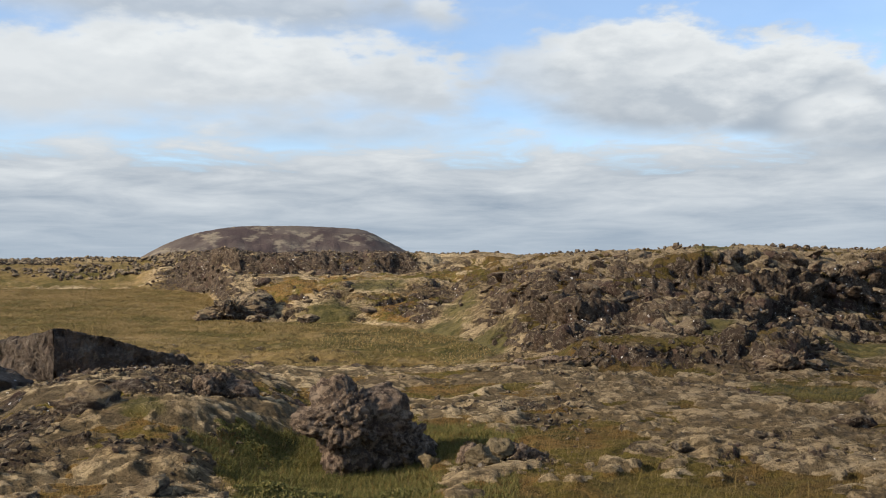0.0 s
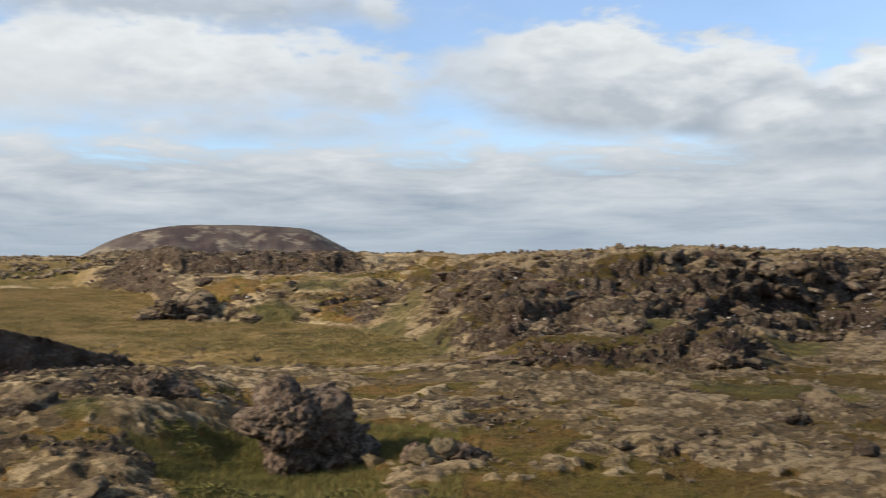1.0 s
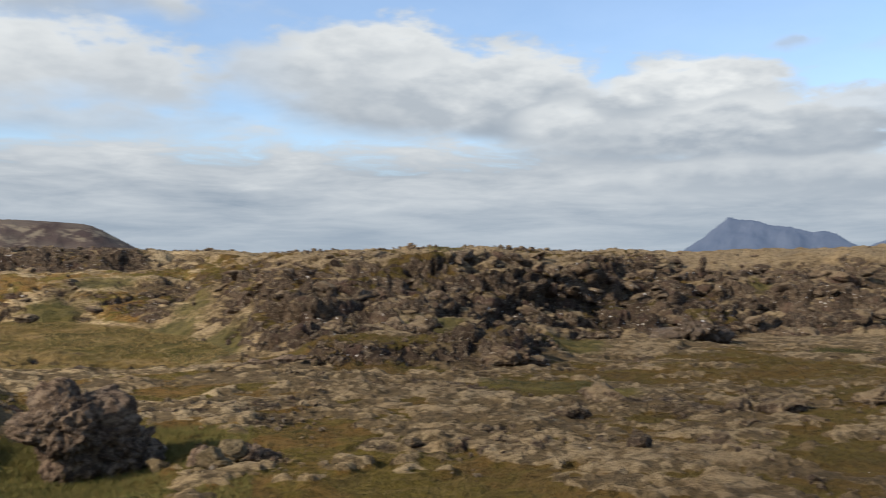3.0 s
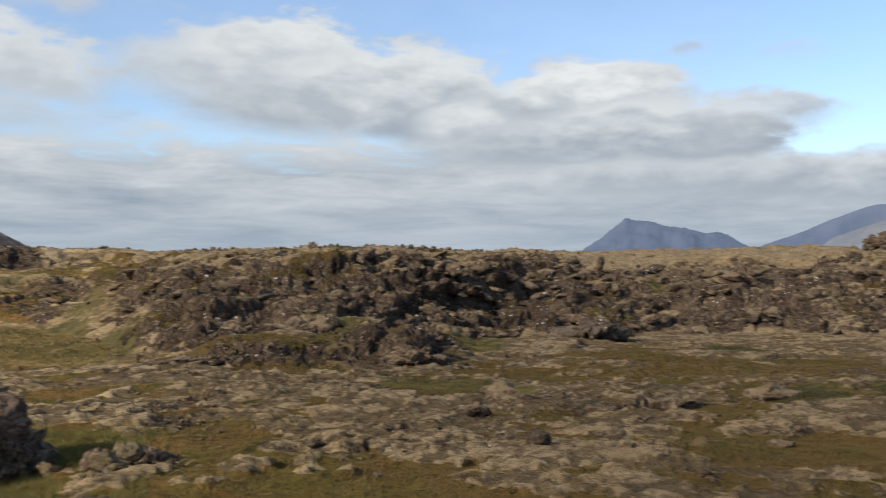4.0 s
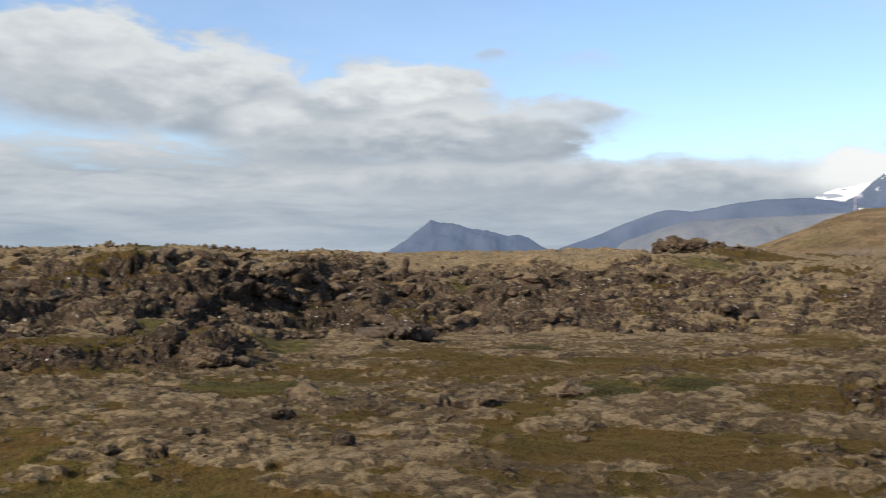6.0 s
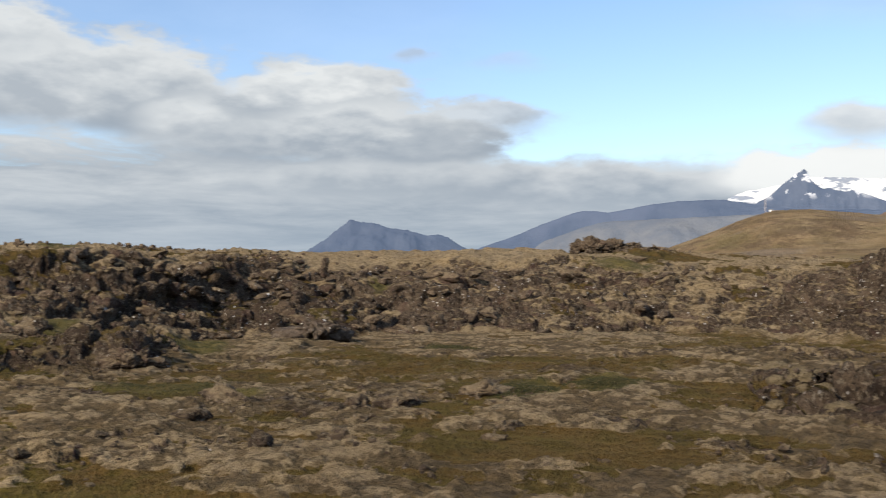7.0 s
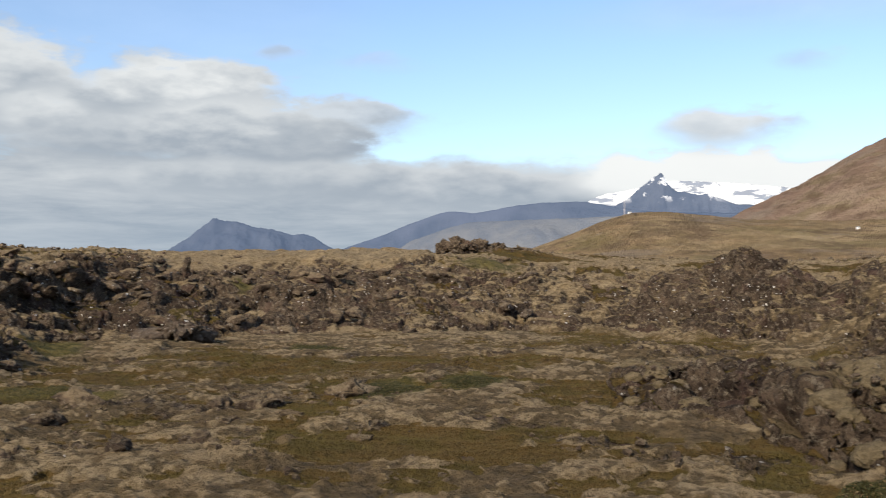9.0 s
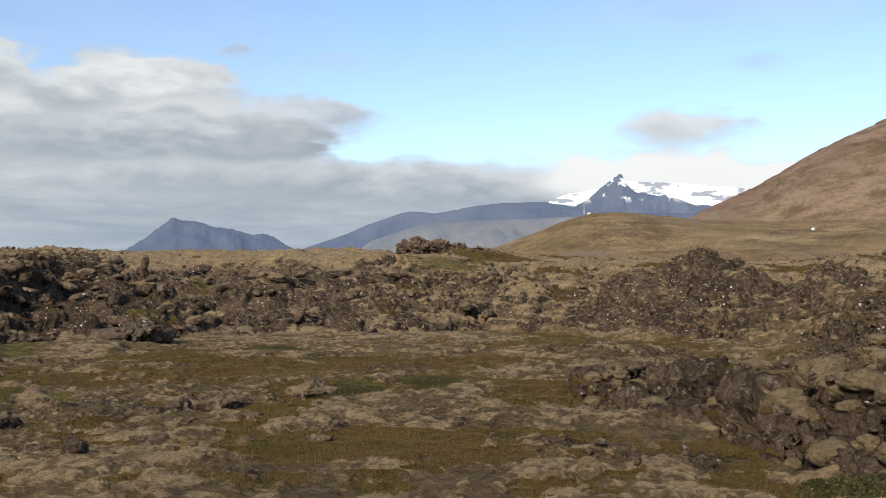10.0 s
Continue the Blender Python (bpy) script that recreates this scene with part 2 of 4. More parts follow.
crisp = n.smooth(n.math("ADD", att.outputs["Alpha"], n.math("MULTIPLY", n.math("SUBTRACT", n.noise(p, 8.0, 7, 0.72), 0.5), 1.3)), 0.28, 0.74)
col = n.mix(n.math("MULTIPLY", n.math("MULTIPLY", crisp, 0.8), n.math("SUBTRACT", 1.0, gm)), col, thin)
col = n.mix(sm, col, straw)
sward = n.mix(n.smooth(n.noise(p, 1.1, 7, 0.7), 0.40, 0.62), (0.046, 0.046, 0.014), (0.120, 0.098, 0.028))
col = n.mix(n.math("MULTIPLY", vm, 0.85), col, sward)
col = n.mix(rm, col, rc)
hh = n.math("ADD", n.math("MULTIPLY", mh, n.math("SUBTRACT", 1.0, rm)), n.math("MULTIPLY", rh, n.math("MULTIPLY", rm, 1.5)))
finish(n, col, 0.97, hh, 0.14, 0.08)

# lava stone, moss where it faces up
stone_mat, n = shader("lava_stone")
p = place(n)
rc, rh = rock_look(n, p)
mc, mh = moss_look(n, p)
tone = n.add("ShaderNodeObjectInfo").outputs["Random"]
up = n.add("ShaderNodeSeparateXYZ", [n.add("ShaderNodeNewGeometry").outputs["Normal"]]).outputs[2]
mm = n.smooth(n.math("ADD", n.math("ADD", n.math("SUBTRACT", up, 0.02), n.math("MULTIPLY", n.math("SUBTRACT", tone, 0.5), 0.7)), n.math("MULTIPLY", n.math("SUBTRACT", n.noise(p, 2.4, 5, 0.6), 0.5), 1.5)), 0.30, 0.75)
col = n.mix(n.math("MULTIPLY", mm, 0.55), rc, mc)
finish(n, col, 0.93, rh, 0.13, 0.15)

boulder_mat, n = shader("brown_lava")
p = place(n)
rc, rh = rock_look(n, p)
c = n.mix(0.65, rc, n.mix(n.smooth(n.noise(p, 11.0, 8, 0.76), 0.45, 0.57), (0.078, 0.052, 0.036), (0.31, 0.222, 0.148)))
finish(n, c, 0.93, rh, 0.10, 0.15)

bare_mat, n = shader("bare_lava")
p = place(n)
rc, rh = rock_look(n, p)
rc = n.mix(0.5, rc, n.mix(n.smooth(n.noise(p, 2.0, 7, 0.7), 0.42, 0.6), (0.075, 0.058, 0.046), (0.17, 0.132, 0.100)))
finish(n, rc, 0.92, rh, 0.12, 0.18)

cushion_mat, n = shader("moss_cushion")
p = place(n)
mc, mh = moss_look(n, p)
mc = n.mix(0.6, mc, (0.135, 0.108, 0.066))
mc = n.mix(n.smooth(n.noise(p, 14.0, 5, 0.7), 0.50, 0.60, (0.0, 0.35)), mc, (0.050, 0.038, 0.020))
finish(n, mc, 1.0, mh, 0.12, 0.05)

blade_mat, n = shader("grass_blade")
geo = n.add("ShaderNodeNewGeometry")
isl, p = geo.outputs["Random Per Island"], geo.outputs["Position"]
patch = n.smooth(n.noise(p, 0.7, 6, 0.65), 0.44, 0.56)
c = n.mix(patch, (0.155, 0.120, 0.024), (0.250, 0.140, 0.042))
c = n.mix(n.smooth(isl, 0.45, 0.95), c, (0.29, 0.200, 0.080))
c = n.mix(n.smooth(isl, 0.3, 0.0), c, (0.05, 0.040, 0.014))
# blades carry the cloud's shade in their own colour
c = n.mix(n.math("MULTIPLY", cloud_shade_east(n, p), 0.75), c, (0.056, 0.045, 0.015))
finish(n, c, 0.8, None, 0, 0.1)

straw_mat, n = shader("straw_blade")
geo = n.add("ShaderNodeNewGeometry")
isl, p = geo.outputs["Random Per Island"], geo.outputs["Position"]
c = n.mix(n.smooth(n.noise(p, 0.35, 5, 0.6), 0.35, 0.65), (0.185, 0.130, 0.044), (0.31, 0.215, 0.088))
c = n.mix(n.smooth(n.noise(p, 0.14, 8, 0.72), 0.46, 0.60, (0.0, 0.75)), c, (0.105, 0.090, 0.024))
c = n.mix(n.smooth(isl, 0.6, 1.0), c, (0.36, 0.25, 0.12))
c = n.mix(n.smooth(isl, 0.35, 0.0), c, (0.125, 0.092, 0.030))
finish(n, c, 0.85, None, 0, 0.08)

green_mat, n = shader("green_blade")
isl = n.add("ShaderNodeNewGeometry").outputs["Random Per Island"]
c = n.mix(n.smooth(isl, 0.1, 0.8), (0.085, 0.085, 0.022), (0.19, 0.160, 0.048))
c = n.mix(n.smooth(isl, 0.85, 0.95), c, (0.20, 0.15, 0.06))
finish(n, c, 0.75, None, 0, 0.12)

wool_mat, n = shader("moss_wool")
geo = n.add("ShaderNodeNewGeometry")
isl, p = geo.outputs["Random Per Island"], geo.outputs["Position"]
c = n.mix(n.smooth(n.noise(p, 0.45, 4), 0.35, 0.65), (0.42, 0.298, 0.155), (0.57, 0.43, 0.242))
# moss fibres darkened eastward to stand for cloud shade
c = n.mix(n.math("MULTIPLY", cloud_shade_east(n, p), 0.8), c, (0.24, 0.180, 0.108))
c = n.mix(n.smooth(n.noise(p, 1.7, 8, 0.70), 0.50, 0.62, (0.0, 0.6)), c, (0.165, 0.112, 0.058))
c = n.mix(n.smooth(n.noise(p, 6.5, 8, 0.74), 0.48, 0.60, (0.0, 0.6)), c, (0.095, 0.066, 0.034))
c = n.mix(n.smooth(isl, 0.3, 0.0), c, (0.12, 0.082, 0.040))
finish(n, c, 0.95, None, 0, 0.05)


# ---- noise over the plan ----
def cell_rand(ix, iy, seed):
    h = (ix.astype(np.int64) * 374761393 + iy.astype(np.int64) * 668265263 + seed * 1442695041) & 0xFFFFFFFF
    h = ((h ^ (h >> 13)) * 1274126177) & 0xFFFFFFFF
    return ((h ^ (h >> 16)) & 0xFFFF) / 65535.0


def value_noise(x, y, seed=0):
    ix, iy = np.floor(x), np.floor(y)
    fx, fy = x - ix, y - iy
    fx, fy = fx * fx * (3 - 2 * fx), fy * fy * (3 - 2 * fy)
    a, b = cell_rand(ix, iy, seed), cell_rand(ix + 1, iy, seed)
    c, d = cell_rand(ix, iy + 1, seed), cell_rand(ix + 1, iy + 1, seed)
    return (a + (b - a) * fx) * (1 - fy) + (c + (d - c) * fx) * fy


def fbm2(x, y, size, octaves=4, seed=0, gain=0.5):
    out, amp, tot = 0.0, 1.0, 0.0
    for k in range(octaves):
        s = 2.03 ** k / size
        out = out + amp * value_noise(x * s + 17.3 * k, y * s - 9.1 * k, seed + k)
        tot += amp
        amp *= gain
    return out / tot


def cell_rand3(ix, iy, iz, seed):
    h = (ix.astype(np.int64) * 374761393 + iy.astype(np.int64) * 668265263 + iz.astype(np.int64) * 2147483647 + seed * 1442695041) & 0xFFFFFFFF
    h = ((h ^ (h >> 13)) * 1274126177) & 0xFFFFFFFF
    return ((h ^ (h >> 16)) & 0xFFFF) / 65535.0


def blocks(p, size, seed):
    """Packed broken stones in space: how far each stands out, the gap round it (0 in a crack), and a random number per stone."""
    p = p / size
    base = np.floor(p)
    best, next_ = np.full(len(p), 9.0), np.full(len(p), 9.0)
    lift, own = np.zeros(len(p)), np.zeros(len(p))
    for dx, dy, dz in itertools.product((-1, 0, 1), repeat=3):
        cx, cy, cz = base[:, 0] + dx, base[:, 1] + dy, base[:, 2] + dz
        r1, r2, r3 = cell_rand3(cx, cy, cz, seed), cell_rand3(cx, cy, cz, seed + 5), cell_rand3(cx, cy, cz, seed + 9)
        ox, oy, oz = p[:, 0] - cx - r1, p[:, 1] - cy - r2, p[:, 2] - cz - r3
        d = np.sqrt(ox * ox + oy * oy + oz * oz)
        near = d < best
        next_ = np.where(near, best, np.minimum(next_, d))
        best = np.where(near, d, best)
        own = np.where(near, (r1 * 7.3 + r2 * 3.1 + r3) % 1.0, own)
        lift = np.where(near, (r1 * 5.7 + r3 * 2.3) % 1.0 - 0.5 + 1.1 * ((r2 - 0.5) * ox + (r3 - 0.5) * oy + (r1 - 0.5) * oz) - 0.6 * d * d, lift)
    return lift, np.clip((next_ - best) / 0.3, 0, 1), own


def step(v, lo, hi):
    t = np.clip((v - lo) / (hi - lo), 0, 1)
    return t * t * (3 - 2 * t)


def curve(a, pairs):
    return np.interp(a, [q[0] for q in pairs], [q[1] for q in pairs])


# ---- the lie of the land, by bearing (degrees from ahead) and distance (m) ----
RIDGE_FOOT = [(-180, 90), (-30, 88), (-14.3, 84), (-12.6, 74), (-11.6, 52), (-10, 48.5), (-8, 47.5), (-5.5, 46), (-2, 43), (0.5, 40), (2.8, 34), (4.7, 28), (7, 25), (10, 26.5), (13, 27.5), (16.5, 29), (20, 31.5),
              (24, 33.5), (26.5, 33), (29, 34.5), (32, 36), (36, 37), (41, 38), (46, 40), (51, 43), (62.5, 48), (65, 34), (68, 32), (82, 60), (180, 90)]
RIDGE_DEPTH = [(-180, 30), (-14, 22), (-12, 24), (-10, 36), (-5, 38), (0, 38), (5, 34), (12, 24), (22, 26), (25.5, 50), (36.5, 55), (41.5, 26), (49, 26), (61, 24), (180, 30)]
CREST = [(-180, 1.2), (-30, 1.4), (-22.7, 1.5), (-17, 1.7), (-12, 1.7), (-5, 1.75), (-2, 1.78), (2.4, 2.0), (5.1, 1.78), (9.5, 2.12), (13.5, 2.15), (17, 2.2), (19.8, 2.0), (22.7, 2.0),
         (26.5, 1.82), (32, 1.86), (35.8, 2.0), (41, 1.98), (44, 2.05), (47, 1.95), (51, 1.8), (57, 1.5), (62, 1.45), (66, 1.8), (72, 1.6), (180, 1.2)]
CLIFF = [(-180, 0.2), (-16, 0.1), (-13.8, 0.3), (-11.2, 0.12), (2.2, 0.16), (5.0, 0.85), (24.5, 1), (35, 1), (39, 0.8), (43, 0.5), (47, 0.35), (52, 0.25), (58, 0.2), (62.5, 0.25), (65, 0.6), (71, 0.5), (180, 0.2)]
STEEP = [(-180, 0.5), (3, 0.5), (9.5, 0.5), (13.5, 0.60), (23.5, 0.56), (25.5, 0.46), (27, 0.38), (37, 0.41), (41, 0.55), (44, 0.6), (180, 0.5)]
# green hollows: bearing, distance, half width (degrees), half depth (m), strength
GREENS = [(38.4, 17.2, 3.0, 2.2, 1.0), (42.9, 18.0, 2.4, 1.8, 1.0), (34.8, 28.0, 1.9, 2.2, 1.0), (58.6, 19.5, 3.4, 2.6, 0.7), (21.0, 29.0, 2.6, 4.5, 0.75), (19.5, 18.3, 5.0, 1.4, 0.7), (23.0, 16.5, 2.6, 1.3, 0.6),
          (-2.5, 38.5, 5.5, 6.0, 1.0), (-6.5, 46.5, 3.2, 3.5, 0.8), (-3.5, 51.0, 3.2, 2.6, 0.7), (0.8, 44.0, 2.0, 4.0, 0.6), (13.5, 28.5, 3.4, 2.6, 0.8), (-20.5, 34.0, 4.0, 4.0, 0.7), (-6.0, 10.6, 6.5, 3.2, 1.0), (-16.0, 12.0, 2.0, 0.8, 0.6), (6.0, 12.6, 2.2, 0.7, 0.7),
          (31.0, 42.0, 1.2, 1.5, 0.8), (1.8, 33.0, 2.6, 6.5, 0.85), (14.3, 49.0, 2.0, 3.0, 0.8), (44.0, 50.0, 3.0, 3.0, 0.7)]


def bearing(x, y):
    return np.degrees(np.arctan2(x, y)), np.hypot(x, y)


def land(x, y):
    """Height, the masks of rock, grass, straw, dark creases and green growth, and how broken the lava is, at points of the plan."""
    a, r = bearing(x, y)
    wob = (fbm2(x, y, 3.0, 3, 40) - 0.5)
    left = step(a, 7, -2) * step(a, -100, -60)
    g_l = np.interp(r, [0, 21, 26, 31, 48, 80, 130], [0, 0, -0.25, -0.45, 0.3, 1.7, 1.9])
    g_r = np.interp(r, [0, 36, 60, 90], [0, 0.05, 0.35, 0.6])
    base = g_l * left + g_r * (1 - left)
    foot = curve(a, RIDGE_FOOT) + wob * 1.4 + (fbm2(x, y, 8.0, 2, 46) - 0.5) * 4.0
    top_r = foot + curve(a, RIDGE_DEPTH)
    cliff = curve(a, CLIFF)
    crest_z = EYE + top_r * np.tan(np.radians(curve(a, CREST)))
    t = np.clip((r - foot) / (top_r - foot), 0, 1)
    face = np.clip((r - foot + 0.4) / (4.5 + 9 * fbm2(x, y, 6, 2, 44)), 0, 1) ** 0.85
    share = cliff * curve(a, STEEP)
    rise = share * face + (1 - share) * (1 - (1 - t) ** 1.5)
    up = (crest_z - base) * rise * (r > foot - 1)
    ridge_in = step(r, foot - 0.4, foot + 1.5) * (1 - step(t, 0.7, 0.95))
    beyond = step(r, top_r, top_r + 40)
    led = up / 0.7 + 1.0 * (fbm2(x, y, 6.0, 3, 61) - 0.5)
    whole = np.floor(led)
    up = up + 0.7 * 0.85 * cliff * ridge_in * (whole + step(led - whole, 0.5, 0.95) - led) * step(up, 0.2, 0.8)
    z = base + up
    z = z - beyond * 1.3
    z = z + (2.0 - z) * step(r, 160, 420)
    ridge = step(r, foot - 0.6, foot + 0.6) * (1 - step(r, 130, 200))

    # rocky step behind the mossy flank, and the lava that goes on from it to the crest
    back = step(a + 2 * wob, -16.4, -14.2) * step(a, 1.0, -2.5)
    back_f = curve(a, [(-15, 80), (-12.6, 76), (-11, 63), (-7, 60), (-2, 60)]) + 3 * wob
    z = z + back * (0.95 * step(r, back_f, back_f + 2.4) - 0.55 * step(r, back_f - 9, back_f) * step(a, -12.6, -10.6) - 0.4 * step(r, back_f + 5, back_f + 18))
    back_rock = back * step(r, back_f - 0.8, back_f + 0.2) * (1 - step(r, 86, 96))

    # the flank begins in a low mound
    mound = step(a, -12.2, -10.8) * step(a, 2, -5)
    z = z + mound * 0.62 * step(r, foot - 0.3, foot + 3.5) * (1 - 0.8 * step(r, foot + 9, foot + 24))

    # low shelf in front of the ridge, its flat top grown over
    shelf_a = step(a, 5.5, 8) * step(a + 3 * wob, 21.3, 18.8)
    shelf_f = 21.3 + wob * 1.6 + 0.12 * (a - 12)
    shelf_in = shelf_a * step(r, shelf_f - 0.4, shelf_f + 0.7) * (1 - step(r, foot - 1, foot + 3))
    shelf = shelf_in * (1 - step(r, shelf_f + 0.9, shelf_f + 2.0) * step(a, 18.5, 16.5))
    z = z + (0.46 + 0.06 * step(a, 15.8, 17.5)) * shelf_in

    # low band of rock heaped near the road, and the rocky knoll behind it
    heap_f = curve(a, [(48, 16.8), (52.5, 14.9), (56, 13.8), (59, 12.2), (62, 10.8), (66, 9.4), (72, 9.0), (90, 14)]) + wob * 1.3
    heap_h = curve(a, [(50.5, 0), (53, 0.36), (57, 0.56), (62, 0.66), (68, 0.7), (85, 0.3), (100, 0)])
    heap = step(r, heap_f - 0.2, heap_f + 1.6) * (1 - step(r, heap_f + 2.6, heap_f + 4.6)) * (heap_h > 0)
    z = z + heap_h * heap
    heap = np.maximum(heap, step(r, heap_f - 0.3, heap_f - 0.1) * (1 - step(r, heap_f + 2.6, heap_f + 4.6)) * (heap_h > 0.05))
    knoll = step(a + 2 * wob, 60.4, 63.4) * step(a, 95, 75) * step(r, 17.5, 19.5) * (1 - step(r, 33, 40))
    z = z + step(a + 2 * wob, 60.2, 64.5) * step(a, 95, 75) * 1.75 * step(r, 17.5, 30) * (1 - face)

    # pointed outcrop, and a scarp in the moss behind it
    spire = np.zeros_like(z)
    for oa, orr, wide, tall in ((57.3, 41, 6.2, 3.4), (55.2, 41.5, 6.2, 2.9), (59.4, 38.5, 4.4, 1.9), (53.0, 41.5, 5.0, 1.8), (57.6, 38.0, 4.5, 1.7)):
        px, py = orr * math.sin(radians(oa)), orr * math.cos(radians(oa))
        pd = np.hypot(x - px, y - py) + wob * 2.6
        spire = np.maximum(spire, tall * np.clip(1 - pd / wide, 0, 1) ** 1.05)
    z = z + spire
    scarp = step(a, 59.6, 60.6) * step(a, 64.2, 63.2)
    z = z + scarp * (0.8 * step(r, 50 + 2 * wob, 50.9 + 2 * wob) - 0.5 * step(r, 45, 50)) * (1 - step(r, 56, 62))
    scarp = scarp * step(r, 49.3 + 2 * wob, 50 + 2 * wob) * (1 - step(r, 50.8 + 2 * wob, 51.3 + 2 * wob))

    # hollow and banks near the road
    near = (1 - step(r, 30, 46)) * (1 - ridge)
    fine = near * step(r, 2.5, 6.0)
    hollow = np.clip(1 - ((a + 6) / 8) ** 2 - ((r - 10.5) / 3.2) ** 2, 0, 1)
    z = z - 0.22 * hollow
    bank = np.clip(1 - ((a + 15.5) / 8.5) ** 2 - ((r - 14.8) / 5.2) ** 2, 0, 1)
    z = z + 0.46 * bank
    z = z + near * (fbm2(x, y, 4.5, 3, 3) - 0.5) * 0.34
    green = np.zeros_like(z)
    for ga, gr, gw, gd, gs in GREENS:
        green = np.maximum(green, gs * np.clip(1.5 - 1.5 * np.hypot((a - ga + 2.0 * wob * gw * 0.3) / gw, (r - gr + wob) / gd), 0, 1))
    hum = 0.42 * fbm2(x, y, 2.1, 3, 177) + 0.58 * fbm2(x, y, 0.85, 4, 178, 0.7)
    lean = 0.03 * step(a, -9, -13) - 0.12 * hollow - 0.20 * green - 0.05 * step(r, 10.2, 9.0) + 0.03 * step(r, 15, 20) + 0.03 * step(a, 43, 48)
    mossy = step(hum + lean + 0.02 * step(a, 12, 24) * step(r, 9.5, 11.5), 0.47, 0.505)
    z = z + fine * 0.34 * np.clip(hum - 0.5, -0.16, 0.2) * (1 - 0.6 * green) * (1 + 0.7 * step(a, 42, 48) * step(r, 12, 16))
    wx, wy = x + 0.5 * wob, y + 0.35 * (fbm2(x, y, 0.7, 2, 52) - 0.5)
    fold = 1 - np.abs(fbm2(wx, wy, 0.55, 3, 141, 0.5) - 0.5) * 2
    roll = 0.62 * fbm2(wx, wy, 0.62, 4, 161, 0.65) + 0.38 * fbm2(wx, wy, 0.17, 3, 163, 0.6)
    tuft = fbm2(wx, wy, 0.15, 2, 165)
    z = z + fine * mossy * (0.07 * (tuft - 0.5) + 0.015 + 0.024 * step(roll, 0.44, 0.52) + 0.09 * (roll - 0.5) - 0.015 * fold ** 6)
    z = z + fine * (1 - mossy) * 0.07 * (fbm2(x, y, 0.4, 3, 19, 0.6) - 0.5)
    # crack: brown moss in folds and lows, plus their shadow lines as colour
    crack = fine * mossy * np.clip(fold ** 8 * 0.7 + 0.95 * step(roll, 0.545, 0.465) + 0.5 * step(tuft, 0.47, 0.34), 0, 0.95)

    bank_rock = step(a, -22.5, -20) * step(a, -9, -12.5) * step(r, 12.2, 13.8) * (1 - step(r, 18, 19.5)) * step(fbm2(x, y, 1.1, 4, 181, 0.65) + 0.10 * step(r, 13, 15), 0.50, 0.58)
    knob_rock = fine * step(fbm2(x, y, 1.5, 4, 171, 0.6) + 0.3 * (hum - 0.5), 0.56, 0.62) * step(r, 9.0, 11.0) * (1 - green)

    # broken lava, on the flank in wide patches
    flank = ridge * step(a, 4.5, 1.5) * step(a, -12.5, -10) * (1 - back_rock)
    crack = np.maximum(crack, flank * 0.62 * step(fbm2(x, y, 1.6, 4, 207, 0.65), 0.42, 0.58))
    bare = step(fbm2(x, y, 6.0, 4, 205, 0.6) + 0.10 * step(a, -5, 0) + 0.08 * step(a, -9.5, -11), 0.46, 0.54)
    lava = np.clip(np.maximum.reduce([ridge * (0.55 + 0.45 * cliff), shelf * (1 - ridge), heap, knoll * 0.8, np.clip(spire * 2.0, 0, 1), back_rock * 0.9, bank_rock * 0.6, scarp * 0.7, knob_rock * 0.28]), 0, 1)
    lava = lava * (1 - flank * (0.5 - 0.5 * bare))
    lava = lava * (1 - 0.55 * step(a, -13, -16) * step(a, -60, -30)) * (1 - 0.6 * beyond)
    plain = step(a, 24.5, 27) * step(a, 41, 37) * step(r, foot + 10, foot + 13) * (1 - step(r + 8 * wob, foot + 26, foot + 34))
    lava = lava * (1 - 0.45 * np.maximum(step(t, 0.6, 0.9), step(rise, 0.68, 0.85)) * (r < 150)) * (1 - 0.85 * plain) * (1 - 0.75 * green * (1 - hollow))
    z = z + lava * ((fbm2(x, y, 5, 3, 12) - 0.5) * 0.8 + (fbm2(x, y, 1.8, 2, 14) - 0.5) * 0.22 * step(r, 18, 26))
    z = z + (1 - near) * (1 - lava) * (1 - step(r, 120, 200)) * (fbm2(x, y, 2.0, 5, 19, 0.62) - 0.5) * 0.34

    z = z + plain * ((fbm2(x, y, 4.0, 4, 211, 0.6) - 0.5) * 1.5 + 0.1)

    # what grows where
    meadow = left * step(r, 24.5, 27.0) * (1 - step(r, foot - 2, foot + 1))
    straw = np.clip(meadow * (0.8 + 0.5 * (fbm2(x, y, 8, 3, 71) - 0.5)) + plain * 0.2, 0, 1)
    slope_l = step(r, foot, foot + 2) * step(a, -10.5, -13) * (1 - back_rock)
    straw = np.maximum(straw, slope_l * (0.75 - 0.3 * step(t, 0.5, 0.9)))
    grass = near * (1 - mossy) * 0.95 + 0.6 * step(hollow, 0.1, 0.6)
    grass = np.maximum(grass, (1 - step(r, foot - 1, foot)) * step(fbm2(x, y, 4.0, 4, 88), 0.5, 0.6) * 0.6 * step(r, 17, 21))
    grass = np.maximum(grass, (0.62 + 0.13 * cliff) * ridge * step(fbm2(x, y, 3.4, 6, 99, 0.74) + 0.10 * (1 - cliff), 0.55, 0.65))
    grass = np.maximum(grass, (shelf_in - shelf) * step(fbm2(x, y, 2.5, 4, 93), 0.35, 0.5))
    grass = grass * (1 - 0.75 * green * step(r, 13.6, 14.4))
    grass = grass * (1 - straw) * (1 - 0.7 * plain) * (1 - np.clip(spire * 1.5, 0, 1))
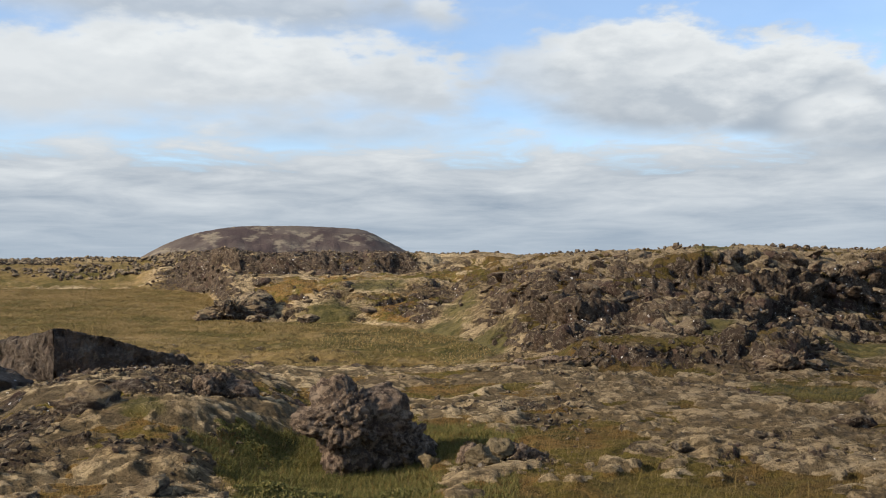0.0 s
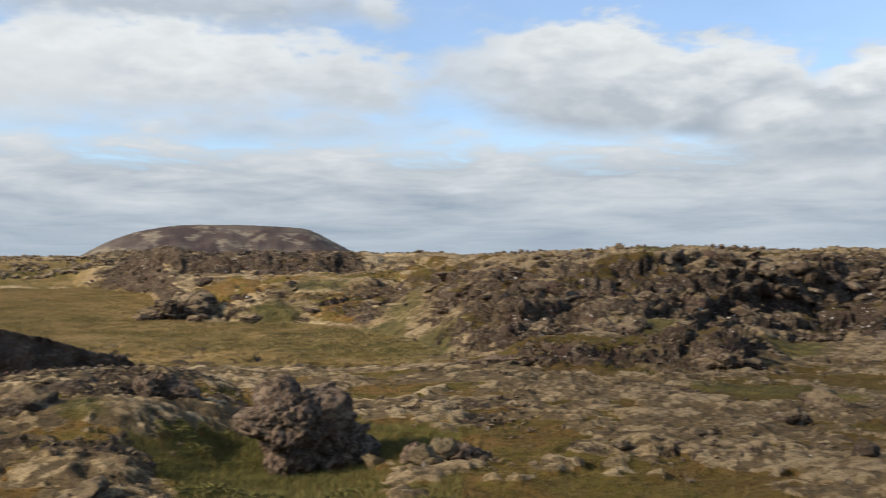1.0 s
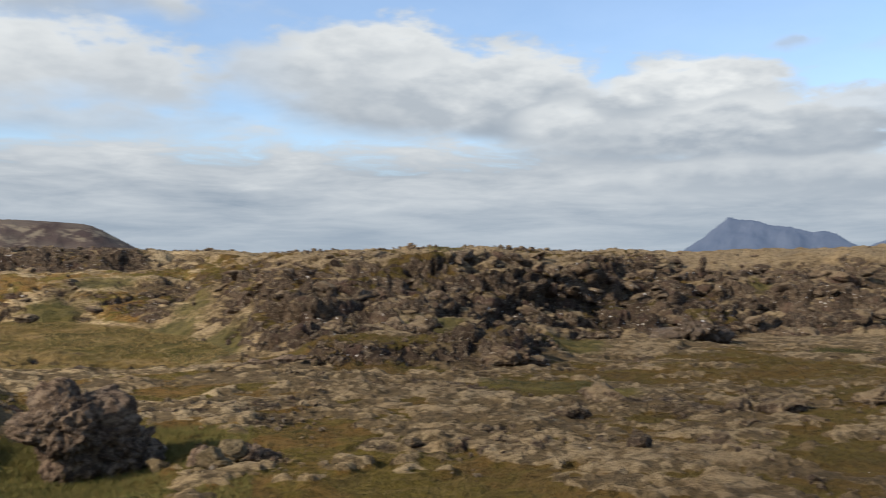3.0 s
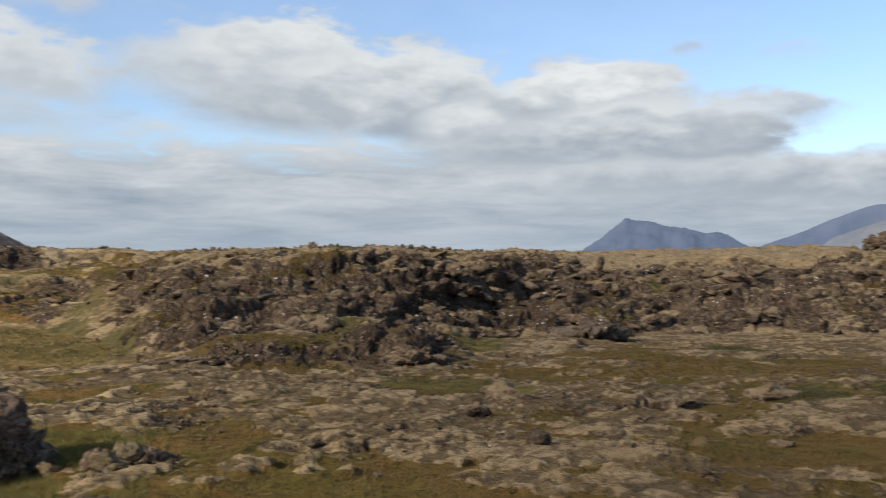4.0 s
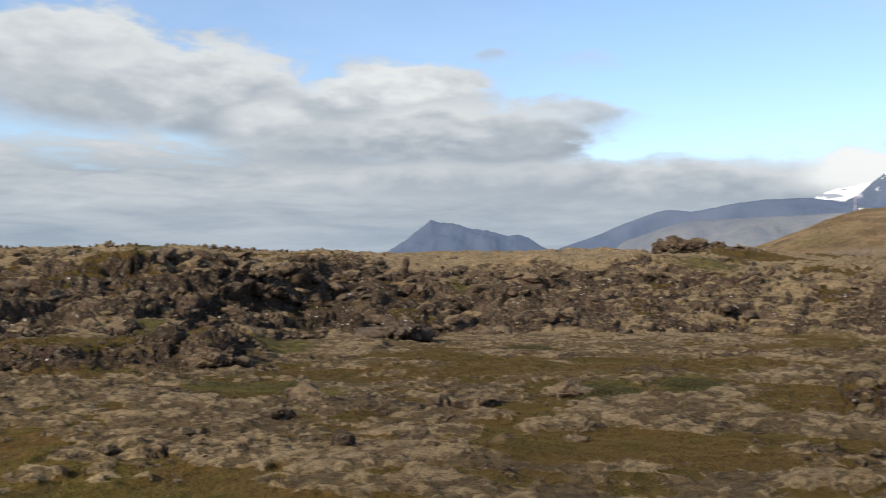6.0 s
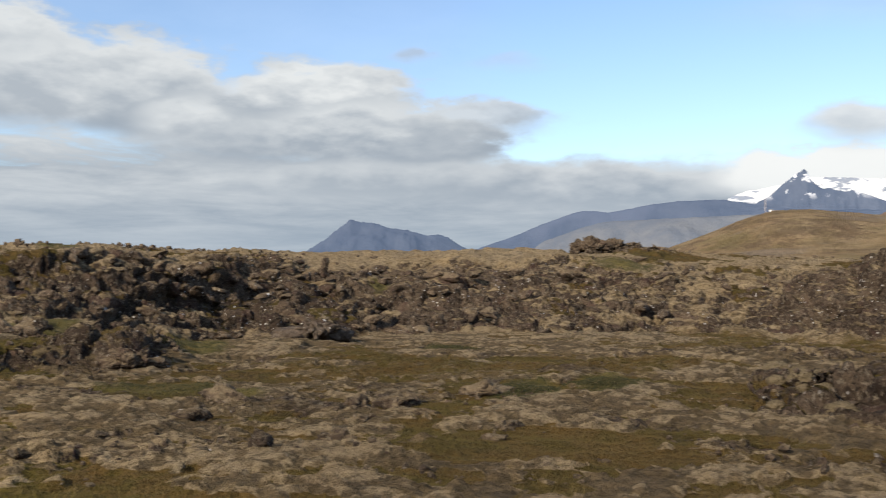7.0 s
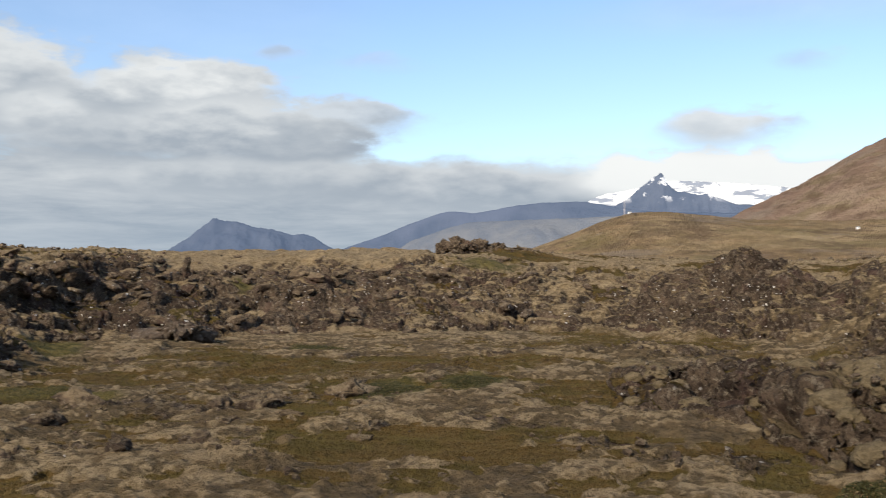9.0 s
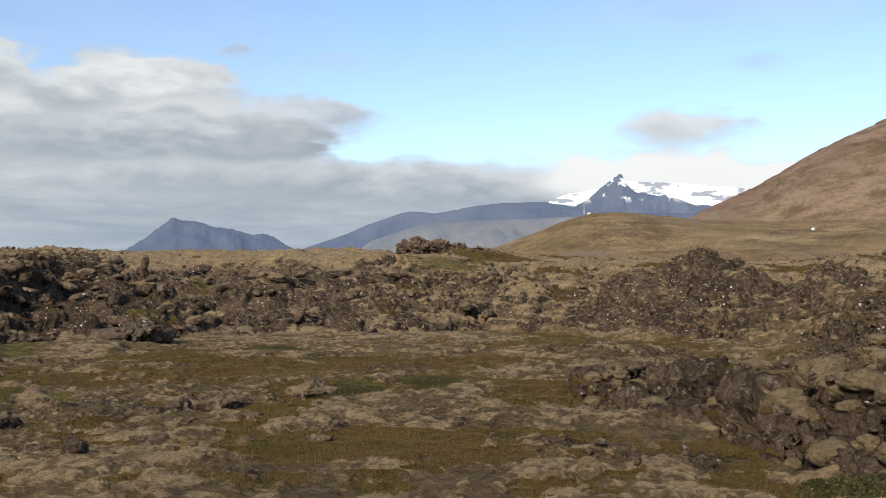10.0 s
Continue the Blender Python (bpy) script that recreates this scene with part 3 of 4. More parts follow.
    rock = lava * (0.72 + 0.28 * cliff) * (1 - 0.66 * np.maximum(step(t + 0.5 * wob, 0.42, 0.78), step(rise + 0.3 * wob, 0.66, 0.8)) * (r < 150))
    patchy = step(a, 41, 45) * step(r, 22, 26) * (r < 150)
    rock = rock * (1 - patchy * (0.62 - 0.62 * step(fbm2(x, y, 4.5, 4, 209, 0.62), 0.44, 0.53)))
    rock = rock * (1 - flank * (0.6 - 0.8 * bare))
    rock = np.maximum(rock, np.maximum.reduce([np.clip(spire * 0.7 - 0.35, 0, 0.8), back_rock * 0.8, bank_rock * 0.8, scarp, heap * 0.95, shelf * 0.95, knob_rock * 0.75]))
    return z, np.clip(rock, 0, 1), np.clip(grass, 0, 1), straw, crack, green * (1 - 0.7 * lava), lava


def drop(x, y):
    return float(land(np.array([x]), np.array([y]))[0][0])


# ---- ground: one sheet round the camera, finest where the lava lies ----
def grid_normals(q):
    n = np.cross(np.gradient(q, axis=1), np.gradient(q, axis=0))
    n /= np.maximum(np.linalg.norm(n, axis=2), 1e-9)[:, :, None]
    return n * np.where(n[:, :, 2:3] < 0, -1.0, 1.0)


def build_ground():
    bear = np.concatenate([np.arange(-180, -28, 1.6), np.arange(-28, 71, 0.115), np.arange(71, 180, 1.6)])
    dist = np.concatenate([[0.02], np.linspace(0.4, 5.1, 36), np.geomspace(5.2, 20, 240), np.linspace(20.06, 50, 300), np.linspace(50.2, 92, 170), np.linspace(92.6, 120, 44), np.geomspace(122, 5000, 36)])
    A, R = np.meshgrid(np.radians(bear), dist)
    x, y = (R * np.sin(A)).ravel(), (R * np.cos(A) - 0.2 * np.clip(1 - R / 2, 0, 1)).ravel()
    z, rock, grass, straw, crack, green, lava = land(x, y)
    nr, na = A.shape
    pts = np.stack([x, y, z], 1)
    nrm = grid_normals(pts.reshape(nr, na, 3)).reshape(-1, 3)
    # stones standing out of the lava, along its surface
    sel = np.where((lava > 0.04) & (R.ravel() < 125))[0]
    p, lv, rr = pts[sel], lava[sel], R.ravel()[sel]
    far = np.maximum(step(rr, 15, 24), 0.5 * step(lv, 0.75, 0.95))
    warp = np.stack([fbm2(p[:, 0], p[:, 2] * 2 + p[:, 1], 1.1, 2, 33), fbm2(p[:, 1], p[:, 0] - p[:, 2], 1.1, 2, 35), fbm2(p[:, 2], p[:, 0] + p[:, 1], 1.1, 2, 37)], 1) - 0.5
    q = (p + 0.9 * warp) * (0.9, 0.9, 1.9)
    big, big_g, own = blocks(q, 1.7, 31)
    mid, mid_g, own2 = blocks(q * (1, 1, 0.85), 0.72, 57)
    fin, fin_g, _ = blocks(p, 0.30, 83)
    out = far * (0.48 * big - 0.30 * (1 - big_g) ** 2) + (0.6 + 0.3 * far) * (0.24 * mid - 0.13 * (1 - mid_g) ** 2) + 0.085 * fin - 0.035 * (1 - fin_g) ** 2
    way = nrm[sel] * (1, 1, 0.8) + (0, 0, 0.12)
    pts[sel] += way * (lv * out)[:, None]
    nz = grid_normals(pts.reshape(nr, na, 3)).reshape(-1, 3)[:, 2]
    # moss is darkened to brown on its steep sides
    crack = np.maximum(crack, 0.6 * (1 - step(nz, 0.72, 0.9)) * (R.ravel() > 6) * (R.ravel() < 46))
    # moss caps what faces up, cracks and steep sides stay bare
    flat = step(nz[sel], 0.52, 0.82)
    caps = np.clip(flat * (0.35 + 0.75 * own2), 0, 1) * (1 - 0.5 * step(np.degrees(np.arctan2(p[:, 0], p[:, 1])), 5, 1))
    rock[sel] = np.clip(rock[sel] * (1.05 - 0.85 * caps) + 0.5 * (1 - step(nz[sel], 0.35, 0.65)) * lv, 0, 1)
    quads_i = np.arange(nr - 1)[:, None] * na
    j = np.arange(na)[None, :]
    k = (j + 1) % na
    quads = np.stack([quads_i + j, quads_i + na + j, quads_i + na + k, quads_i + k], -1).reshape(-1, 4)[:, ::-1]
    me = bpy.data.meshes.new("ground")
    me.vertices.add(len(x))
    me.vertices.foreach_set("co", pts.ravel())
    me.loops.add(quads.size)
    me.loops.foreach_set("vertex_index", quads.ravel().astype(np.int32))
    me.polygons.add(len(quads))
    me.polygons.foreach_set("loop_start", np.arange(0, quads.size, 4, dtype=np.int32))
    me.polygons.foreach_set("use_smooth", np.ones(len(quads), dtype=bool))
    me.update(calc_edges=True)
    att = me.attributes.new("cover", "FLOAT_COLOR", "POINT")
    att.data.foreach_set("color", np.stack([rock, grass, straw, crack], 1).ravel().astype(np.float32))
    att = me.attributes.new("green", "FLOAT", "POINT")
    att.data.foreach_set("value", green.astype(np.float32))
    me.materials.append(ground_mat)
    return tagged(new("ground", me), "uneven lava field overgrown with pale moss and grass", "ground", kind="structure"), pts, lava * (nz > 0.75)


ground, ground_points, ground_lava = build_ground()


def mesh_object(name, bm, mat, parent=None, label="", smooth=True):
    me = bpy.data.meshes.new(name)
    bm.to_mesh(me)
    bm.free()
    if smooth:
        me.polygons.foreach_set("use_smooth", np.ones(len(me.polygons), dtype=bool))
    me.materials.append(mat)
    ob = new(name, me)
    if parent:
        ob.parent = parent
    if label:
        ob["label"] = label
    return ob


def at(a, r):
    return r * math.sin(radians(a)), r * math.cos(radians(a))


# ---- hills and mountains on the skyline ----
def massif(name, mat, dist, thick, profile, label, category, rough=0.04, gully=0.3, cols=220, rows=46, seed=1, low=1.0, crestpow=0.9, soft=2):
    """A hill whose ridge, seen from the road, rises to the given elevations (bearing, degrees)."""
    lo, hi = profile[0][0], profile[-1][0]
    bear = np.linspace(lo, hi, cols)
    ridge = np.interp(bear, [q[0] for q in profile], [q[1] for q in profile])
    # round the corners of the profile a little
    if soft:
        pad = np.concatenate([np.full(soft, ridge[0]), ridge, np.full(soft, ridge[-1])])
        ridge = np.convolve(pad, np.ones(2 * soft + 1) / (2 * soft + 1), "valid")
    v = np.linspace(0, 1, rows)
    A, V = np.meshgrid(bear, v)
    R = dist + (V - 0.6) * thick
    x, y = R * np.sin(np.radians(A)), R * np.cos(np.radians(A))
    top = EYE + dist * np.tan(np.radians(np.maximum(ridge, 0))) [None, :] - low
    shape = np.where(V < 0.6, np.clip(V / 0.6, 0, 1) ** crestpow, 1 - np.clip((V - 0.6) / 0.4, 0, 1) ** 2)
    n1 = fbm2(x, y, thick * gully, 5, seed, 0.55) - 0.5
    z = low + top * shape * (1 + 2.2 * gully * n1 * np.clip((0.6 - V) / 0.25, 0, 1) * np.clip(V / 0.1, 0, 1))
    z = z + top * rough * (fbm2(A * 30, V, 9, 5, seed + 4, 0.6) - 0.5) * (np.abs(V - 0.6) < 0.02)
    z[0], z[-1] = -2, -2
    z[:, 0], z[:, -1] = np.minimum(z[:, 0], low), np.minimum(z[:, -1], low)
    idx = np.arange(rows * cols).reshape(rows, cols)
    faces = np.stack([idx[:-1, :-1], idx[:-1, 1:], idx[1:, 1:], idx[1:, :-1]], -1).reshape(-1, 4)
    me = bpy.data.meshes.new(name)
    me.from_pydata(np.stack([x.ravel(), y.ravel(), z.ravel()], 1).tolist(), [], faces.tolist())
    me.polygons.foreach_set("use_smooth", np.ones(len(me.polygons), dtype=bool))
    me.materials.append(mat)
    return tagged(new(name, me), label, category)


cinder_mat, n = shader("cinder_slope")
p = place(n)
a = n.smooth(n.noise(p, 0.008, 5, 0.6), 0.42, 0.6)
b = n.smooth(n.noise(n.vec("MULTIPLY", p, (1, 1, 2)), 0.03, 6, 0.65), 0.5, 0.62)
c = n.mix(a, (0.075, 0.055, 0.050), (0.13, 0.105, 0.085))
c = n.mix(n.math("MULTIPLY", b, 0.8), c, (0.26, 0.215, 0.15))
finish(n, c, 0.97, n.noise(p, 0.06, 6, 0.7), 3.0, 0.05)

# far slopes: blue air haze put into the base colour and a faint emission
hazed_blue_mat, n = shader("hazed_basalt")
p = place(n)
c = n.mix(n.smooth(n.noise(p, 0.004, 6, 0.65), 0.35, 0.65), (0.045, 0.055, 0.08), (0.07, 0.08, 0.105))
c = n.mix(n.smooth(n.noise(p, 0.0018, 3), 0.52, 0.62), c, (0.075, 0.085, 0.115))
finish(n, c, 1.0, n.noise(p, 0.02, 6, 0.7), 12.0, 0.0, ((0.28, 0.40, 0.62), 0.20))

# plateau: distance haze given as blue-grey base tones and emission
hazed_plateau_mat, n = shader("far_plateau")
p = place(n)
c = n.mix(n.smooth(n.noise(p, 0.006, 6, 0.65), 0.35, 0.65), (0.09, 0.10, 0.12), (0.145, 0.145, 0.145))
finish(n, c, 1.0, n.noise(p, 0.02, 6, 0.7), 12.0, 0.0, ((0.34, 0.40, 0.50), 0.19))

# snow and rock behind haze, the haze added as blue emission
snow_mat, n = shader("hazed_snow_and_rock")
p = place(n)
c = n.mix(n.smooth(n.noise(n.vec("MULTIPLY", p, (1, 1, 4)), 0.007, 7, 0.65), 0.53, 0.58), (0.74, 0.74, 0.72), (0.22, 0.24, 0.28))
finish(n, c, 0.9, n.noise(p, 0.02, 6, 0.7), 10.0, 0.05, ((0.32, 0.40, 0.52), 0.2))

def heath(name, one, two, dark):
    m, n = shader(name)
    p = place(n)
    a = n.smooth(n.noise(p, 0.006, 8, 0.68), 0.40, 0.60)
    b = n.smooth(n.noise(n.vec("MULTIPLY", p, (1, 1, 5)), 0.014, 8, 0.68), 0.45, 0.60)
    d = n.smooth(n.noise(p, 0.035, 6, 0.7), 0.48, 0.66)
    c = n.mix(a, one, two)
    c = n.mix(n.math("MULTIPLY", b, 0.65), c, dark)
    c = n.mix(n.math("MULTIPLY", d, 0.35), c, (0.34, 0.27, 0.17))
    g = n.smooth(n.noise(n.vec("MULTIPLY", n.vec("ADD", p, (700.0, 90.0, 40.0)), (1, 1, 4)), 0.009, 7, 0.66), 0.52, 0.60)
    c = n.mix(n.math("MULTIPLY", g, 0.45), c, (0.185, 0.150, 0.062))
    e = n.smooth(n.noise(n.vec("MULTIPLY", n.vec("ADD", p, (150.0, 400.0, 9.0)), (1, 1, 2)), 0.020, 9, 0.74), 0.50, 0.58)
    c = n.mix(n.math("MULTIPLY", e, 0.60), c, (0.150, 0.098, 0.062))
    f = n.smooth(n.noise(n.vec("MULTIPLY", n.vec("ADD", p, (20.0, 70.0, 300.0)), (1, 1, 3)), 0.007, 7, 0.7), 0.54, 0.62)
    c = n.mix(n.math("MULTIPLY", f, 0.55), c, (0.30, 0.235, 0.175))
    finish(n, c, 0.97, n.noise(p, 0.018, 9, 0.76), 22.0, 0.05)
    return m


heath_mat = heath("heath_slope", (0.29, 0.190, 0.135), (0.36, 0.262, 0.180), (0.200, 0.128, 0.092))
plain_mat = heath("heath_plain", (0.33, 0.225, 0.120), (0.46, 0.340, 0.190), (0.20, 0.145, 0.072))

# peak: rock tones already blued by haze, emission adds the rest
peak_mat, n = shader("hazed_basalt_with_snow")
p = place(n)
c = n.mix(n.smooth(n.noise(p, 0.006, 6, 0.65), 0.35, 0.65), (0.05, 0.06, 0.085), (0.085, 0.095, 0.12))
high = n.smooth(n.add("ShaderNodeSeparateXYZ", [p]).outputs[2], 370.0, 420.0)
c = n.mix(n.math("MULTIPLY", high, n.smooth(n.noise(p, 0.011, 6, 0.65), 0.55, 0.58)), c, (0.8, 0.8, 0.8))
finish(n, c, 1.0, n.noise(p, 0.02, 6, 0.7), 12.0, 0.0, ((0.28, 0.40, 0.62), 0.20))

massif("cinder_cone", cinder_mat, 1500, 330, [(-16.74, 1.18), (-15.89, 1.79), (-14.63, 2.46), (-13.47, 2.94), (-11.88, 3.29), (-10.4, 3.43), (-7.97, 3.44), (-5.44, 3.36), (-4.17, 3.26), (-3.33, 2.83), (-2.59, 2.40), (-1.75, 2.00), (-0.69, 1.28)],
       "broad dark cinder cone hill with patches of pale moss", "hill", 0.02, 0.25, seed=3, soft=9)
massif("far_mountain", hazed_blue_mat, 4300, 500, [(26.3, 1.44), (26.91, 1.94), (27.63, 2.41), (28.04, 2.71), (28.85, 3.35), (29.26, 3.68), (29.87, 3.57), (30.48, 3.56), (31.3, 3.29), (32.62, 3.08), (33.44, 2.87), (33.95, 2.94), (34.56, 2.76), (35.38, 2.23), (36.09, 1.84)],
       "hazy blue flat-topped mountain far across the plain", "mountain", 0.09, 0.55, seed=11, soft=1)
massif("mountain_range", hazed_blue_mat, 4600, 500, [(35.17, 1.44), (36.09, 2.15), (38.03, 2.79), (39.86, 3.56), (41.49, 4.15), (42.31, 4.21), (43.23, 4.06), (45.37, 4.49), (47.2, 4.66), (48.94, 4.70), (49.96, 4.55), (50.98, 4.35), (53.01, 4.09), (57.09, 3.99), (63.21, 3.89), (71.37, 2.97)],
       "long hazy blue mountain shoulder rising into low cloud", "mountain", 0.02, 0.4, seed=15)
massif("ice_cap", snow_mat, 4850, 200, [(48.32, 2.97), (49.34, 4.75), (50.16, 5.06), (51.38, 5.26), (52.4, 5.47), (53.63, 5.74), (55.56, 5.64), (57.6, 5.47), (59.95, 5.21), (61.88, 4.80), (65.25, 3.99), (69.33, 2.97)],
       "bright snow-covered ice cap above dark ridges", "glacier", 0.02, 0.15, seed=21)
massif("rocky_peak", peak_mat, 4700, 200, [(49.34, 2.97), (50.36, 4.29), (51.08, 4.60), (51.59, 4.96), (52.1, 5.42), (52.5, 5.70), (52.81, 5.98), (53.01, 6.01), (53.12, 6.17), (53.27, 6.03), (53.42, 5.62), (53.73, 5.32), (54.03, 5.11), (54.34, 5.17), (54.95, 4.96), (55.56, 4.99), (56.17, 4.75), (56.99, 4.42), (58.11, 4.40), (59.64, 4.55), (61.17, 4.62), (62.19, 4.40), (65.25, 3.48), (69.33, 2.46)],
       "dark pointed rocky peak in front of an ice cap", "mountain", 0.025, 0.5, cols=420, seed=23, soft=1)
massif("far_plateau", hazed_plateau_mat, 3600, 500, [(38.54, 1.54), (39.56, 2.50), (41.7, 3.26), (42.92, 3.60), (47.2, 3.76), (50.16, 3.87), (53.01, 3.89), (57.09, 3.78), (63.21, 2.97), (67.29, 1.95)],
       "hazy pale grey gravel plateau below the mountains", "mountain", 0.02, 0.3, seed=27)
massif("heath_hillock", plain_mat, 1100, 700, [(43.84, 0.72), (45.88, 2.05), (46.9, 2.41), (48.43, 2.96), (49.85, 3.56), (51.38, 4.05), (53.22, 4.11), (56.17, 3.80), (57.6, 3.64), (61.88, 3.51), (67.29, 3.58), (73.4, 3.38), (81.56, 1.44)],
       "low rounded heath hill with dry brown grass", "hill", 0.02, 0.3, seed=33, rows=70)
massif("heath_mountain", heath_mat, 1700, 800, [(55.05, 2.56), (56.99, 3.95), (58.72, 4.76), (60.15, 5.36), (61.58, 6.19), (63.01, 7.05), (64.64, 7.79), (66.47, 8.53), (69.33, 9.40), (75.44, 10.11), (83.6, 7.05), (91.76, 1.95)],
       "steep brown heath mountain with bare scree", "mountain", 0.02, 0.3, seed=39, rows=70)


# ---- lava stones ----
def lump(size, detail, seed, rough=0.35, flat=(1, 1, 1), cuts=5, knobs=0.0):
    """A broken lava stone: a ball cut by some planes, then roughened, with knobs if wanted."""
    rnd = random.Random(seed)
    bm = bmesh.new()
    bmesh.ops.create_icosphere(bm, subdivisions=detail, radius=1.0)
    planes = []
    for _ in range(cuts):
        v = Vector((rnd.uniform(-1, 1), rnd.uniform(-1, 1), rnd.uniform(-0.7, 1))).normalized()
        planes.append((v, rnd.uniform(0.42, 0.8)))
    shift = Vector((rnd.uniform(0, 90), rnd.uniform(0, 90), rnd.uniform(0, 90)))
    for v in bm.verts:
        co = v.co.copy()
        for nrm, lim in planes:
            d = co.dot(nrm)
            if d > lim:
                co -= nrm * (d - lim) * 0.9
        n1 = noise.noise(co * 1.6 + shift)
        n2 = noise.noise(co * 4.5 + shift)
        n3 = abs(noise.noise(co * 9.0 + shift))
        k = 1 + rough * (0.8 * n1 + 0.4 * n2) - rough * 0.3 * n3
        if knobs:
            warp = noise.noise_vector(co * 2.5 + shift) * 0.25
            d1 = noise.voronoi((co + warp) * 2.6 + shift)[0]
            d2 = noise.voronoi((co + warp) * 6.0 - shift)[0]
            k += knobs * (0.75 * (1 - min(1.0, d1[0] / 0.7) ** 2) + 0.35 * (1 - min(1.0, d2[0] / 0.7) ** 2) - 0.55)
        if detail > 3:
            k += rough * (0.22 * noise.noise(co * 11 + shift) - 0.2 * abs(noise.noise(co * 20 - shift)))
        co *= k
        v.co = Vector((co.x * flat[0], co.y * flat[1], co.z * flat[2])) * size
    return bm


def lump_mesh(name, *args, mat=stone_mat, smooth=False, **kw):
    bm = lump(*args, **kw)
    me = bpy.data.meshes.new(name)
    bm.to_mesh(me)
    bm.free()
    me.polygons.foreach_set("use_smooth", np.full(len(me.polygons), smooth))
    me.materials.append(mat)
    return me


def turned(rnd, tilt=0.5):
    return Euler((rnd.uniform(-tilt, tilt), rnd.uniform(-tilt, tilt), rnd.uniform(0, 6.28))).to_matrix()


def scatter(count, a_lo, a_hi, r_lo, r_hi, seed):
    rs = np.random.RandomState(seed)
    a = np.radians(rs.uniform(a_lo, a_hi, count))
    r = np.sqrt(rs.uniform(r_lo ** 2, r_hi ** 2, count))
    return r * np.sin(a), r * np.cos(a), rs


def arrays(bm):
    bm.verts.index_update()
    got = np.array([v.co[:] for v in bm.verts]), np.array([[q.index for q in f.verts] for f in bm.faces])
    bm.free()
    return got


def soup(name, verts, faces, mat, smooth=False):
    me = bpy.data.meshes.new(name)
    me.vertices.add(len(verts))
    me.vertices.foreach_set("co", verts.ravel())
    me.loops.add(faces.size)
    me.loops.foreach_set("vertex_index", faces.ravel().astype(np.int32))
    me.polygons.add(len(faces))
    me.polygons.foreach_set("loop_start", np.arange(0, faces.size, 3, dtype=np.int32))
    me.polygons.foreach_set("use_smooth", np.full(len(faces), smooth))
    me.update(calc_edges=True)
    me.materials.append(mat)
    return me


def rubble(name, count, a_lo, a_hi, r_lo, r_hi, seed, sizes, label, test, detail=1, sink=0.35, variants=16):
    """Loose stones too many to count, joined in one mesh."""
    x, y, rs = scatter(count, a_lo, a_hi, r_lo, r_hi, seed)
    z, rock = land(x, y)[:2]
    ok = test(x, y, rock, rs)
    x, y, z = x[ok], y[ok], z[ok]
    rnd = random.Random(seed)
    shapes = [arrays(lump(1.0, detail, seed * 31 + k, 0.4, (1, 0.85, rnd.uniform(0.5, 0.85)), 11, 0.2 if detail > 1 else 0.0)) for k in range(variants)]
    verts, faces, base = [], [], 0
    for i in range(len(x)):
        v, f = shapes[i % variants]
        s = sizes[0] + (sizes[1] - sizes[0]) * rnd.random() ** 2.4
        m = np.array(turned(rnd, 0.6)) * s * 0.5
        verts.append(v @ m.T + (x[i], y[i], z[i] + s * (0.4 - sink)))
        faces.append(f + base)
        base += len(v)
    ob = new(name, soup(name, np.concatenate(verts), np.concatenate(faces), stone_mat, False))
    ob.parent = ground
    return tagged(ob, label, kind="stuff")


def on_ridge(x, y, rock, rs):
    a, r = bearing(x, y)
    foot = curve(a, RIDGE_FOOT)
    top = foot + curve(a, RIDGE_DEPTH)
    keep = (0.10 + 0.45 * curve(a, CLIFF)) * (1 - 0.4 * step((r - foot) / (top - foot), 0.35, 0.7))
    return (r > foot - 1.5) & (r < np.minimum(top + 4, foot + 34)) & (rs.uniform(0, 1, len(x)) < keep) & (rock > 0.08)


def on_rock(x, y, rock, rs):
    return (rock > 0.3) & (rs.uniform(0, 1, len(x)) < 0.7)


def on_crest(x, y, rock, rs):
    a, r = bearing(x, y)
    top = curve(a, RIDGE_FOOT) + curve(a, RIDGE_DEPTH)
    return (np.abs(r - top) < 5) & (fbm2(x, y, 5.0, 2, 195) > 0.45)


rubble("ridge_rubble", 7500, -16, 68, 21, 100, 101, (0.10, 0.36), "broken grey-brown lava rubble with moss on top", on_ridge, 1)
rubble("back_rubble", 1700, -16, 0, 58, 94, 104, (0.15, 0.5), "dark lava rubble on a step behind the meadow", on_rock)
rubble("crest_rubble", 5200, -27, -11, 90, 114, 106, (0.15, 0.8), "scattered dark stones along a far crest", lambda x, y, rock, rs: fbm2(x, y, 4.0, 4, 197, 0.65) + rs.uniform(-0.1, 0.1, len(x)) > 0.52)
rubble("crest_stones", 6000, -3, 70, 42, 96, 109, (0.16, 0.62), "small lava stones standing along the ridge crest", on_crest)
rubble("knoll_rubble", 3800, 51, 70, 9, 34, 103, (0.03, 0.20), "small broken lava stones on a rocky knoll", on_rock)
rubble("shelf_rubble", 600, 4, 22, 20.4, 27, 105, (0.06, 0.26), "small broken lava stones on a low shelf", on_rock)
rubble("field_stones", 1300, 14, 52, 9, 17, 107, (0.03, 0.15), "small broken lava stones strewn through moss", lambda x, y, rock, rs: (fbm2(x, y, 1.1, 3, 191) > 0.58) | (rock > 0.4))
rubble("bank_stones", 2400, -24, 8, 8, 19, 108, (0.03, 0.17), "small broken lava stones strewn through moss", lambda x, y, rock, rs: (fbm2(x, y, 1.1, 3, 192) > 0.62) | (rock > 0.4))

# larger blocks, each a piece of its own
rnd = random.Random(7)
block_meshes = [lump_mesh("lava_block", 0.5, 3, 300 + k, 0.34, (1.0, 0.8, 0.62), cuts=9, knobs=0.22, smooth=True) for k in range(10)]
x, y, rs = scatter(6000, -14, 66, 21, 72, 311)
z, rock = land(x, y)[:2]
